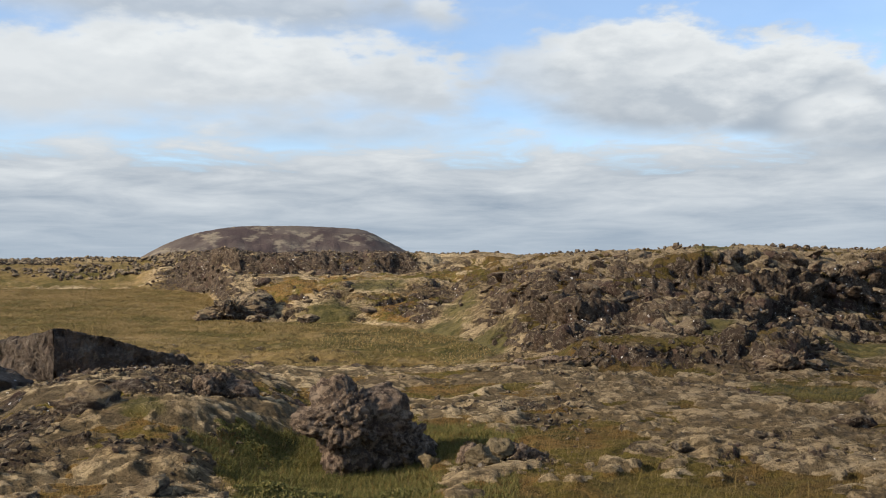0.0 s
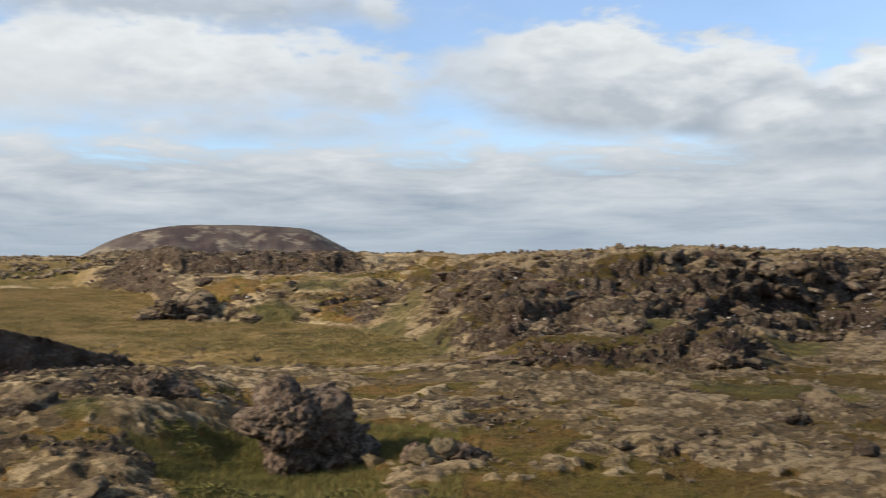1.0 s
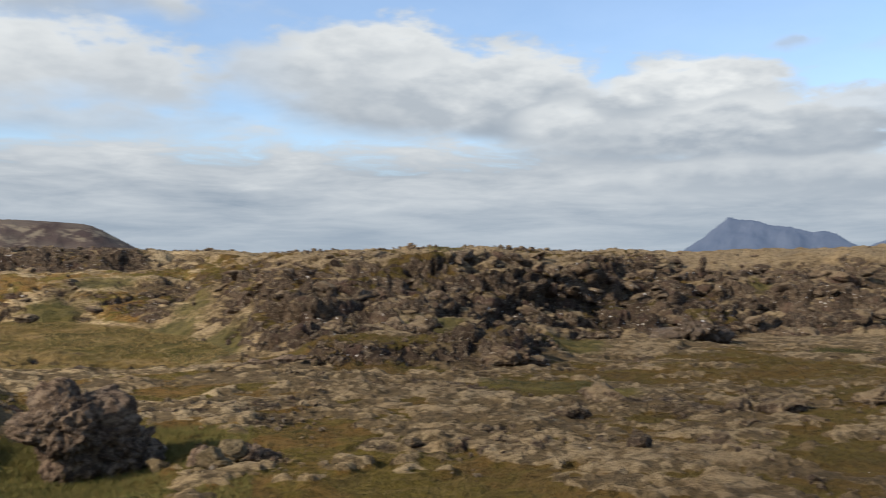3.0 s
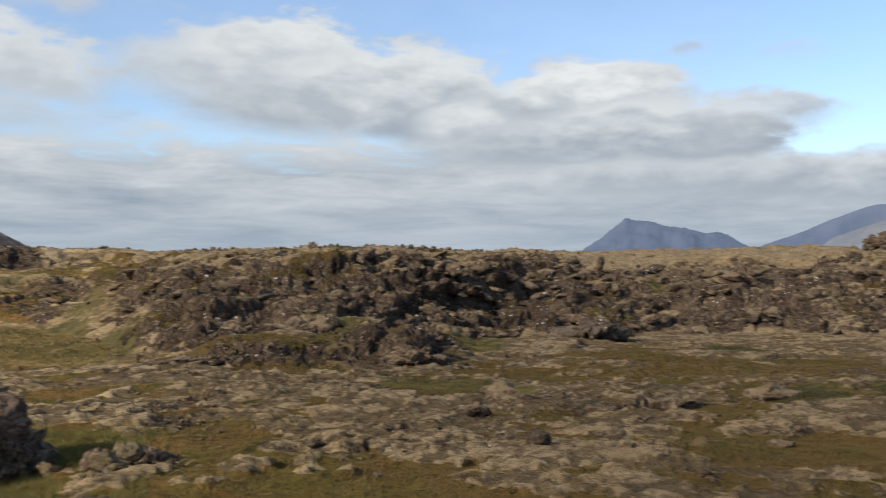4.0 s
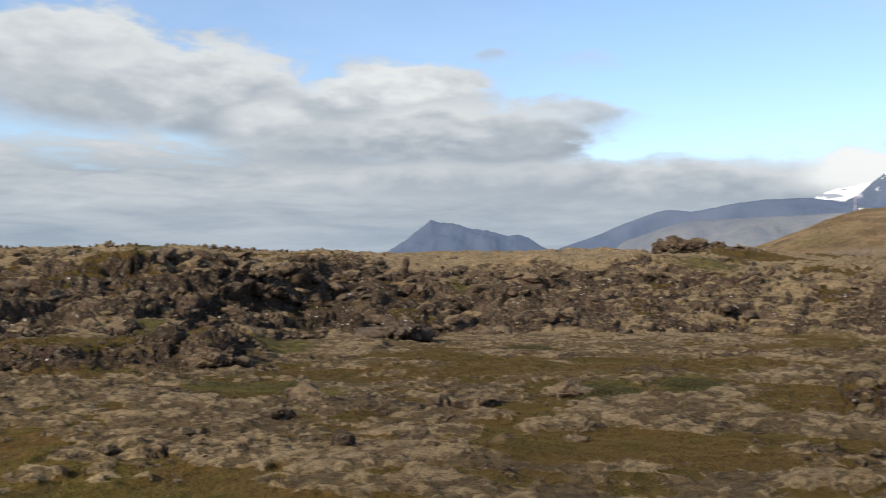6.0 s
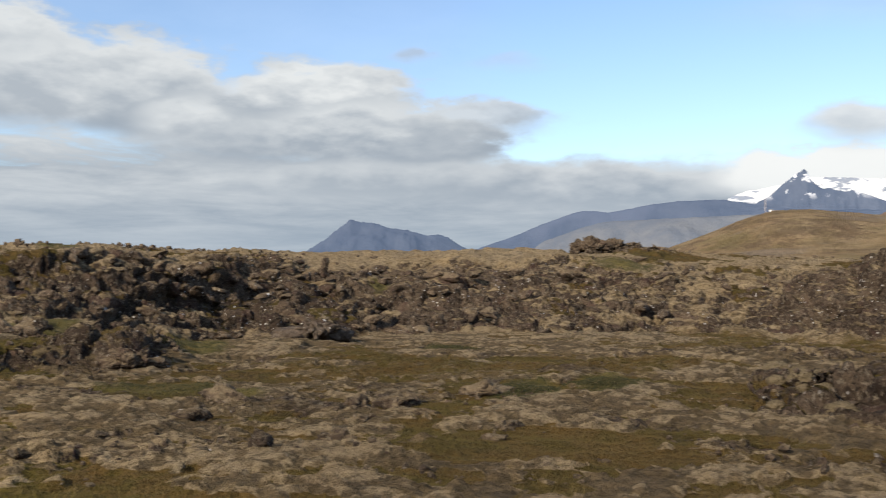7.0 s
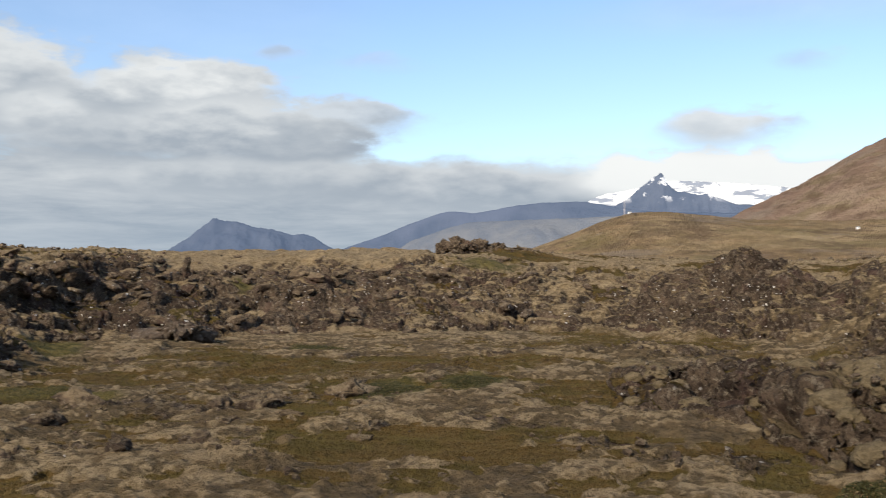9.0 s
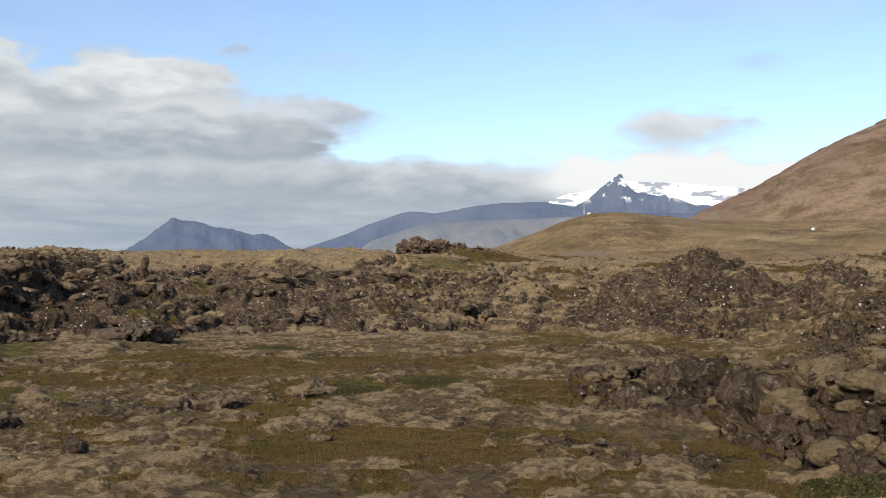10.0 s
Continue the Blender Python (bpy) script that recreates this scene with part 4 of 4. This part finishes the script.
a, r = bearing(x, y)
foot = curve(a, RIDGE_FOOT)
ok = np.where((r > foot - 0.5) & (r < foot + 14) & (rock > 0.2) & (rs.uniform(0, 1, len(x)) < curve(a, CLIFF)))[0][:240]
for k, i in enumerate(ok):
    ob = new("lava_block", block_meshes[k % 10])
    s = 0.3 + 0.7 * rnd.random() ** 2
    ob.matrix_world = Matrix.LocRotScale((x[i], y[i], z[i] - 0.1 * s), turned(rnd, 0.35).to_euler(), (s * 1.25, s, s * rnd.uniform(0.7, 1.0)))
    ob.parent = ground


# ---- single rocks and outcrops ----
def clinker(name, a, r, size, knobs, seed, label, turn=0.0, tilt=(0.0, 0.0), sink=0.12, mat=stone_mat, detail=4, cuts=6, rough=0.3, group="", waist=0.0):
    """A rough lava rock, grown over with knobs. size: width, depth, height in metres."""
    verts, faces = arrays(lump(1.0, detail, seed, rough, (1, 1, 1), cuts, knobs))
    slim = 1 + waist * np.clip(verts[:, 2:3], -1, 0)
    verts = verts * (np.array(size) / 2) * np.concatenate([slim, slim, np.ones_like(slim)], 1)
    x, y = at(a, r)
    ob = new(name, soup(name, verts, faces, mat, True))
    ob.matrix_world = pose(x, y, drop(x, y) + size[2] * (0.5 - sink), tilt[0], tilt[1], -a + turn)
    return tagged(ob, label, "rock", group)


def boulder(name, a, r, lobes, seed, label, mat=boulder_mat, grain=0.16, crag=1.0):
    """A craggy lava boulder welded from lobes: (across, away, up, half width, half depth, half height) in metres."""
    ball = bmesh.new()
    bmesh.ops.create_icosphere(ball, subdivisions=6, radius=1.0)
    verts, faces = arrays(ball)
    centre = np.array(lobes[0][:3])
    ray = verts
    reach = np.zeros(len(ray))
    for lobe in lobes:
        c, h = np.array(lobe[:3]) - centre, np.array(lobe[3:])
        d, o = ray / h, c / h
        qa, qb, qc = (d * d).sum(1), -2 * (d * o).sum(1), (o * o).sum() - 1
        disc = qb * qb - 4 * qa * qc
        reach = np.maximum(reach, np.where(disc > 0, (-qb + np.sqrt(np.maximum(disc, 0))) / (2 * qa), 0))
    p = centre + ray * reach[:, None]
    warp = np.stack([fbm2(p[:, 0] + seed, p[:, 2], 0.3, 2, seed), fbm2(p[:, 1], p[:, 0] + seed, 0.3, 2, seed + 3), fbm2(p[:, 2], p[:, 1] + seed, 0.3, 2, seed + 6)], 1) - 0.5
    q = p + 0.22 * warp
    b1, g1, _ = blocks(q, grain * 2.6, seed)
    b2, g2, _ = blocks(q, grain, seed + 1)
    b3, g3, _ = blocks(q, grain * 0.4, seed + 2)
    rise = fbm2(p[:, 0] * 1.3 + p[:, 1] + seed, p[:, 2] - p[:, 1], grain * 3.0, 4, seed + 9, 0.6) - 0.5
    out = grain * (1.6 * rise + 0.45 * b1 - 0.12 * (1 - g1) ** 2 + 0.34 * b2 - 0.13 * (1 - g2) ** 2 + 0.18 * b3 - 0.08 * (1 - g3) ** 2)
    p = p + ray * (crag * out)[:, None]
    x, y = at(a, r)
    ob = new(name, soup(name, p, faces, mat, True))
    ob.matrix_world = pose(x, y, drop(x, y), 0, 0, -a)
    return tagged(ob, label, "rock")


def slab(name, a, r, tops, depth, low, seed, label, turn=0.0, mat=bare_mat):
    """A sheer-faced tilted slab. tops: (metres along, height) of its upper edge."""
    nu, nv = 200, 56
    us = np.linspace(tops[0][0], tops[-1][0], nu)
    hs = np.interp(us, [q[0] for q in tops], [q[1] for q in tops])
    U, V = np.meshgrid(us, np.linspace(0, 1, nv), indexing="ij")
    H = np.repeat(hs[:, None], nv, 1)
    front = V < 0.5
    X = U
    Y = np.where(front, -0.12 * V * 2, (V - 0.5) * 2 * depth)
    Z = np.where(front, low + (H - low) * V * 2, H - (V - 0.5) ** 2 * 1.6 * (H - low))
    p = np.stack([X, Y, Z], -1).reshape(-1, 3)
    b1, g1, _ = blocks(p * (0.7, 1, 1.5) + seed, 0.75, int(seed) + 60)
    b2, g2, _ = blocks(p + seed, 0.26, int(seed) + 61)
    b3, g3, _ = blocks(p + seed, 0.10, int(seed) + 62)
    out = 0.09 * b1 - 0.03 * (1 - g1) ** 2 + 0.05 * b2 - 0.02 * (1 - g2) ** 2 + 0.03 * b3 - 0.012 * (1 - g3) ** 2
    way = np.where(front.reshape(-1, 1), (0.0, -1.0, 0.35), (0.0, 0.0, 1.0))
    p = p + way * out[:, None]
    idx = np.arange(nu * nv).reshape(nu, nv)
    q = np.stack([idx[:-1, :-1], idx[1:, :-1], idx[1:, 1:], idx[:-1, 1:]], -1).reshape(-1, 4)
    faces = np.concatenate([q[:, [0, 1, 2]], q[:, [0, 2, 3]]])
    caps = [[side[0], side[k], side[k + 1]] if way_on else [side[0], side[k + 1], side[k]] for side, way_on in ((idx[0], False), (idx[-1], True)) for k in range(1, nv - 1)]
    ob = new(name, soup(name, p, np.concatenate([faces, np.array(caps)]), mat, True))
    x, y = at(a, r)
    ob.matrix_world = pose(x, y, 0, 0, 0, -a + turn)
    return tagged(ob, label, "rock")


slab("lava_slab", -19.95, 19.7, [(-0.06, 1.02), (0.05, 1.06), (0.35, 0.98), (0.7, 0.90), (1.1, 0.78), (1.45, 0.66), (1.9, 0.55), (2.2, 0.46), (2.4, 0.30), (2.5, -0.1)], 1.5, -0.5, 3.0, "long dark tilted lava slab with a sheer face", 7)
slab("lava_slab", -19.95, 19.72, [(-2.6, 0.62), (-1.9, 0.74), (-1.3, 0.76), (-0.9, 0.82), (-0.55, 0.92), (-0.2, 1.0), (0.0, 1.03)], 1.3, -0.6, 6.0, "grey lava slab with a lit face joined to a longer one", -50)
boulder("lava_outcrop", -11.2, 48.6, [(0, 0, 0.42, 0.8, 0.8, 0.6), (0.9, 0.5, 0.75, 0.9, 0.9, 0.5), (-0.8, -0.1, 0.15, 0.7, 0.6, 0.45), (0.9, -0.2, 0.2, 0.8, 0.6, 0.5)], 417, "dark lava outcrop at the end of a mossy mound", stone_mat, 0.34, 1.7)
for a, r, wd, hg, sd in ((-12.9, 48.0, 0.9, 0.45, 2), (-10.2, 47.2, 0.9, 0.5, 3)):
    clinker("lava_outcrop", a, r, (wd, wd * 0.8, hg), 0.26, 710 + sd, "broken lava rock beside a dark outcrop on the meadow", sink=0.2, cuts=9)
clinker("lava_outcrop", -7.2, 46.0, (1.0, 0.7, 0.5), 0.28, 418, "small dark lava rock on the edge of a meadow", sink=0.25)
boulder("lava_boulder", -5.2, 11.5, [(-0.02, 0, 0.52, 0.40, 0.40, 0.42), (-0.10, 0.08, 0.78, 0.30, 0.30, 0.27), (0.32, 0.15, 0.60, 0.36, 0.36, 0.30), (0.02, -0.02, 0.12, 0.30, 0.30, 0.28), (-0.36, -0.04, 0.52, 0.27, 0.26, 0.20)], 405,
        "knobbly brown lava boulder standing in green grass", boulder_mat, 0.125, 1.2)
# not another stone: the boulder's right shoulder, which lies in its shade
boulder("lava_boulder", -2.6, 11.7, [(0, 0, 0.2, 0.38, 0.36, 0.42), (0.2, 0.1, 0.1, 0.32, 0.3, 0.24)], 409, "shaded right shoulder of a lava boulder, built as its own rock")
# block added where the slab's left end has only a dark, shaded recess
clinker("lava_boulder", -23.4, 17.6, (1.5, 1.4, 1.15), 0.3, 423, "dark upright lava block filling a shaded recess beside a long slab", sink=0.25, mat=bare_mat, cuts=10, rough=0.2)
boulder("lava_rock", -12.1, 14.0, [(0, 0, 0.04, 0.28, 0.28, 0.24), (0.25, 0, -0.02, 0.3, 0.26, 0.16)], 411, "brown lava rock breaking out of a mossy bank", boulder_mat, 0.12)
slab("lava_ledge", 6.1, 21.6, [(-1.3, 0.08), (-0.8, 0.24), (0.1, 0.27), (0.9, 0.22), (1.4, 0.06)], 1.6, -0.25, 9.0, "flat reddish-brown lava ledge at the ridge foot", 3, boulder_mat)
boulder("lava_ledge", 27.6, 31.0, [(0, 0, 0.36, 0.8, 0.6, 0.28), (-0.7, 0.2, 0.15, 0.7, 0.6, 0.3), (0.5, 0.3, 0.15, 0.55, 0.5, 0.32)], 433, "overhanging dark lava block at the ridge foot", bare_mat, 0.3, 1.5)
boulder("lava_outcrop", 18.3, 21.9, [(0, 0, 0.1, 0.42, 0.4, 0.3), (-0.4, 0.1, 0.05, 0.42, 0.4, 0.22), (0.35, 0.1, 0.0, 0.36, 0.34, 0.22)], 436, "broken lava outcrop at the end of a low shelf", stone_mat, 0.22, 1.7)
for a, r, wd, hg, sd in ((1.3, 10.9, 0.40, 0.30, 1), (2.9, 10.7, 0.34, 0.30, 2), (4.1, 10.7, 0.26, 0.2, 3), (2.0, 10.3, 0.42, 0.22, 4), (4.9, 10.8, 0.3, 0.16, 5), (-0.8, 11.3, 0.34, 0.2, 6), (3.4, 11.3, 0.36, 0.2, 7)):
    clinker("lava_rock", a, r, (wd, wd * 0.8, hg), 0.30, 440 + sd, "small broken lava rock among moss cushions", mat=boulder_mat if sd % 2 else cushion_mat, sink=0.15, cuts=9, group="rocks beside the boulder")
for a, r, wd, hg, sd in ((-18, 12.5, 0.9, 0.2, 2), (32.0, 15.2, 0.85, 0.32, 3), (29.8, 15.4, 0.7, 0.26, 4), (36.4, 16.4, 0.9, 0.5, 5), (37.6, 12.6, 0.55, 0.22, 6), (37.0, 11.6, 0.35, 0.16, 7),
                         (24.6, 10.4, 0.45, 0.16, 8), (20.9, 13.9, 0.6, 0.2, 9), (16.4, 12.2, 0.3, 0.1, 10), (28.5, 11.4, 0.5, 0.16, 11), (9.9, 17.0, 0.5, 0.2, 12), (-21.7, 9.6, 0.5, 0.16, 13), (-15.3, 9.0, 0.6, 0.14, 14), (12.6, 11.2, 0.25, 0.1, 15),
                         (30.0, 13.2, 0.5, 0.2, 16), (33.5, 13.6, 0.4, 0.14, 17), (23.0, 15.6, 0.9, 0.26, 18)):
    clinker("lava_rock", a, r, (wd, wd * 0.8, max(hg, wd * 0.55)), 0.26, 460 + sd, "low lava rock showing through moss and grass", cuts=10, rough=0.42, mat=stone_mat, sink=0.3 if hg > 0.3 else 0.5, group="rocks in the moss")
boulder("crest_rock", 13.45, 58.5, [(0, 0, 0.1, 0.32, 0.32, 0.5), (0.12, 0, 0.0, 0.4, 0.4, 0.3)], 481, "single upright lava rock on the ridge crest", stone_mat, 0.16)
boulder("crest_rock", 27.9, 42.0, [(0, 0, 0.2, 0.17, 0.17, 0.36), (0.04, 0, 0.5, 0.15, 0.15, 0.2)], 483, "narrow standing lava rock on the cliff edge", stone_mat, 0.08)
for a, r, wd, hg, sd in ((41.7, 64, 1.1, 0.7, 1), (42.5, 63, 1.4, 0.95, 2), (43.4, 64.5, 1.3, 0.8, 3), (44.5, 65, 1.1, 0.55, 4), (45.6, 64, 0.9, 0.4, 5)):
    boulder("crest_outcrop", a, r, [(0, 0, hg * 0.35, wd * 0.6, wd * 0.5, hg * 0.55), (wd * 0.3, 0.1, hg * 0.2, wd * 0.5, wd * 0.5, hg * 0.4), (-wd * 0.35, 0, hg * 0.45, wd * 0.35, wd * 0.4, hg * 0.4)], 490 + sd, "dark jagged lava outcrop on the ridge crest", stone_mat, 0.3, 1.7)["group"] = "outcrops on the crest"


# ---- moss cushions on the rocks near the road ----
def cushion_mesh(seed):
    bm = lump(0.5, 4, seed, 0.22, (1.0, 0.9, 0.62), 0, 0.12)
    me = bpy.data.meshes.new("moss_cushion")
    bm.to_mesh(me)
    bm.free()
    me.polygons.foreach_set("use_smooth", np.ones(len(me.polygons), dtype=bool))
    me.materials.append(cushion_mat)
    return me


pads = [cushion_mesh(520 + k) for k in range(6)]
sel = np.where((ground_lava > 0.4) & (np.hypot(ground_points[:, 0], ground_points[:, 1]) < 24) & (np.abs(np.degrees(np.arctan2(ground_points[:, 0], ground_points[:, 1])) - 60) < 9))[0]
sel = np.random.RandomState(521).choice(sel, 95, replace=False)
for k, i in enumerate(sel):
    ob = new("moss_cushion", pads[k % 6])
    s = 0.16 + 0.44 * rnd.random() ** 1.6
    ob.matrix_world = Matrix.LocRotScale(Vector(ground_points[i]) + Vector((0, 0, 0.06 * s)), Euler((0, 0, rnd.uniform(0, 6))), (s * 1.1, s * 1.1, s))
    tagged(ob, "rounded pale grey-brown moss cushion on lava rock", "moss", "moss cushions on the knoll")


# ---- grass in the hollows and between the cushions ----
def blades(name, count, a_lo, a_hi, r_lo, r_hi, seed, tall, wide, lean, test, mat, label, straw_least=-1.0):
    """Countless fine blades, one thin leaf each."""
    x, y, rs = scatter(count, a_lo, a_hi, r_lo, r_hi, seed)
    z, rock, grass, straw, crack = land(x, y)[:5]
    ok = test(grass, rock, rs.uniform(0, 1, count)) & ((crack < 0.25) | (grass > 0.4)) & (straw > straw_least)
    x, y, z = x[ok], y[ok], z[ok]
    c = len(x)
    h = tall * rs.uniform(0.4, 1.3, c)
    turn = rs.uniform(0, 6.28, c)
    dx, dy = np.cos(turn) * wide, np.sin(turn) * wide
    lx, ly = rs.normal(0.15, 0.6, c) * lean * h, rs.normal(0, 0.6, c) * lean * h
    verts = np.stack([np.stack([x - dx, y - dy, z - 0.01], 1), np.stack([x + dx, y + dy, z - 0.01], 1), np.stack([x + lx, y + ly, z + h], 1)], 1).reshape(-1, 3)
    faces = np.arange(c * 3).reshape(-1, 3)
    return tagged(new(name, soup(name, verts, faces, mat)), label, "grass", kind="stuff")


blades("grass", 600000, -24, 67, 5.4, 15.5, 201, 0.024, 0.0024, 1.0, lambda g, k, u: (g > 0.4) & (k < 0.4), blade_mat, "short brown and olive grass between moss patches")
blades("moss_wool", 300000, -24, 67, 5.4, 13.5, 202, 0.016, 0.0032, 1.6, lambda g, k, u: (g <= 0.4) & (k < 0.35), wool_mat, "pale woolly moss covering the stony ground")
blades("heath_growth", 330000, -24, 67, 13.5, 34, 205, 0.042, 0.0055, 1.3, lambda g, k, u: (g > 0.4) & (k < 0.4), blade_mat, "low brown and olive heath growth towards the ridge")
blades("meadow_grass", 300000, -24, 6, 25.5, 84, 207, 0.075, 0.011, 1.1, lambda g, k, u: (g < 0.3) & (k < 0.3), straw_mat, "long straw-coloured grass on a flat meadow", 0.3)
blades("green_grass", 150000, -14, 4, 7.0, 13.5, 206, 0.06, 0.0028, 0.9, lambda g, k, u: (g > 0.62 + 0.9 * u ** 2) & (k < 0.4), green_mat, "lush green grass in a hollow round a boulder")
blades("tall_grass", 9000, -24, 67, 5.4, 14, 204, 0.17, 0.0022, 0.5, lambda g, k, u: (g > 0.4) & (k < 0.4), blade_mat, "scattered taller dry grass stalks")


# ---- low shrubs ----
leaf_mat, n = shader("crowberry_leaf")
isl = n.add("ShaderNodeNewGeometry").outputs["Random Per Island"]
c = n.mix(n.smooth(isl, 0.1, 0.9), (0.026, 0.028, 0.009), (0.062, 0.056, 0.019))
c = n.mix(n.smooth(isl, 0.9, 0.95), c, (0.16, 0.11, 0.05))
finish(n, c, 0.7, None, 0, 0.2)


def shrub(a, r, w, d, h, count, seed, label, mat=leaf_mat):
    """A mat of tiny leaves on short twigs."""
    count = int(count * 1.6)
    rs = np.random.RandomState(seed)
    ang, rad = rs.uniform(0, 6.28, count), np.sqrt(rs.uniform(0, 1, count))
    edge = 0.75 + 0.25 * np.sin(ang * 3 + seed) * np.cos(ang * 2)
    lx, ly = np.cos(ang) * rad * w * 0.5 * edge, np.sin(ang) * rad * d * 0.5 * edge
    cx, cy = at(a, r)
    ca, sa = math.cos(radians(-a)), math.sin(radians(-a))
    x, y = cx + lx * ca - ly * sa, cy + lx * sa + ly * ca
    z = land(x, y)[0] + h * (1 - rad ** 2) * (0.55 + 0.6 * fbm2(x, y, 0.3, 3, seed)) * rs.uniform(0.5, 1.05, count)
    size = rs.uniform(0.006, 0.012, count)[:, None]
    u, v = rs.normal(0, 1, (count, 3)), rs.normal(0, 1, (count, 3))
    u, v = u / np.linalg.norm(u, axis=1)[:, None] * size * 1.6, v / np.linalg.norm(v, axis=1)[:, None] * size * 0.7
    p = np.stack([x, y, z], 1)
    verts = np.stack([p - v, p + u, p + v, p - u], 1).reshape(-1, 3)
    b = np.arange(count)[:, None] * 4
    faces = np.concatenate([b + [[0, 1, 2]], b + [[0, 2, 3]]], 1).reshape(-1, 3)
    return tagged(new("shrub", soup("shrub", verts, faces, mat)), label, "shrub", "low shrubs")


shrub(65.4, 9.4, 1.3, 0.8, 0.2, 9000, 601, "low dark green crowberry shrub at the roadside")
shrub(38.4, 17.0, 1.9, 2.6, 0.12, 9000, 602, "flat dark green shrub mat in a mossy hollow")
shrub(42.9, 17.8, 1.6, 2.0, 0.11, 7000, 603, "flat dark green shrub mat in a mossy hollow")
shrub(34.8, 28.0, 1.9, 2.2, 0.12, 3500, 604, "dark green shrub mat below the lava ridge")
shrub(-8.3, 9.7, 1.4, 1.0, 0.14, 9000, 605, "green shrub growth beside a lava boulder", green_mat)
shrub(-2.6, 9.5, 1.0, 0.8, 0.12, 7000, 606, "green shrub growth beside a lava boulder", green_mat)
shrub(-9.5, 11.8, 1.2, 1.2, 0.1, 6000, 607, "green shrub growth beside a lava boulder", green_mat)

# ---- mast and buildings on the far slopes ----
white_mat, n = shader("white_paint")
finish(n, n.mix(n.smooth(n.noise(place(n), 0.7, 4), 0.4, 0.7), (0.74, 0.74, 0.72), (0.62, 0.62, 0.60)), 0.6)
roof_mat, n = shader("grey_roof")
finish(n, n.mix(n.smooth(n.noise(place(n), 0.9, 4), 0.4, 0.7), (0.20, 0.20, 0.20), (0.28, 0.27, 0.26)), 0.7)
steel_mat, n = shader("painted_steel")
finish(n, n.mix(n.smooth(n.noise(place(n), 0.4, 4), 0.45, 0.55), (0.35, 0.33, 0.32), (0.55, 0.50, 0.48)), 0.5)


def box(bm, cx, cy, cz, sx, sy, sz, bevel=0.0):
    got = bmesh.ops.create_cube(bm, size=1.0, matrix=Matrix.LocRotScale((cx, cy, cz), None, (sx, sy, sz)))
    if bevel:
        edges = list({e for v in got["verts"] for e in v.link_edges})
        bmesh.ops.bevel(bm, geom=edges, offset=bevel, segments=1, affect="EDGES")


def part(name, bm, material, parent, label=""):
    return mesh_object(name, bm, material, parent, label, smooth=False)


def hut(name, x, y, z, w, d, h, turn, label):
    base = new(name)
    base.matrix_world = pose(x, y, z, 0, 0, turn)
    bm = bmesh.new()
    box(bm, 0, 0, h / 2 - 0.6, w, d, h + 1.2, 0.05)
    part("wall", bm, white_mat, base)
    bm = bmesh.new()
    v = [bm.verts.new(q) for q in ((-w / 2 - 0.3, -d / 2 - 0.3, h), (w / 2 + 0.3, -d / 2 - 0.3, h), (w / 2 + 0.3, d / 2 + 0.3, h), (-w / 2 - 0.3, d / 2 + 0.3, h), (-w / 2 - 0.3, 0, h + d * 0.32), (w / 2 + 0.3, 0, h + d * 0.32))]
    for f in ((0, 1, 5, 4), (2, 3, 4, 5), (0, 4, 3), (1, 2, 5), (3, 2, 1, 0)):
        bm.faces.new([v[k] for k in f])
    part("roof", bm, roof_mat, base)
    bm = bmesh.new()
    box(bm, w * 0.2, -d / 2 - 0.03, 1.0, 0.9, 0.08, 2.0)
    part("door", bm, roof_mat, base)
    return tagged(base, label, "building")


def surface(ob_name, x, y):
    """Height of a hill's mesh at its vertex nearest to a point of the plan."""
    me = bpy.data.objects[ob_name].data
    co = np.empty(len(me.vertices) * 3)
    me.vertices.foreach_get("co", co)
    co = co.reshape(-1, 3)
    return float(co[np.argmin((co[:, 0] - x) ** 2 + (co[:, 1] - y) ** 2), 2])


x, y = at(51.43, 1098)
z = surface("heath_hillock", x, y)
hut("transmitter_hut", x + 2, y, z, 3.6, 2.6, 1.9, -50, "small white hut on top of a heath hill")
mast = new("radio_mast")
x, y = at(51.23, 1098)
z = surface("heath_hillock", x, y) - 0.5
mast.matrix_world = pose(x, y, z)
for k in range(3):
    bm = bmesh.new()
    q = k * 2.094
    bmesh.ops.create_cone(bm, cap_ends=True, segments=8, radius1=0.16, radius2=0.12, depth=15.5, matrix=Matrix.Translation((0.55 * math.cos(q), 0.55 * math.sin(q), 7.75)))
    part("leg", bm, steel_mat, mast)
for k in range(7):
    bm = bmesh.new()
    for m in range(3):
        q0, q1 = m * 2.094, (m + 1) * 2.094
        p0, p1 = Vector((0.55 * math.cos(q0), 0.55 * math.sin(q0), 1 + 2 * k)), Vector((0.55 * math.cos(q1), 0.55 * math.sin(q1), 2.6 + 2 * k))
        bmesh.ops.create_cone(bm, cap_ends=True, segments=6, radius1=0.07, radius2=0.07, depth=(p1 - p0).length, matrix=Matrix.Translation((p0 + p1) / 2) @ (p1 - p0).to_track_quat("Z", "Y").to_matrix().to_4x4())
    part("brace", bm, steel_mat, mast)
tagged(mast, "thin steel lattice radio mast on a hilltop", "mast")
x, y = at(62.9, 1010)
hut("farmhouse", x, y, surface("heath_hillock", x, y), 2.8, 2.2, 1.1, -60, "tiny white farmhouse below a brown mountain")
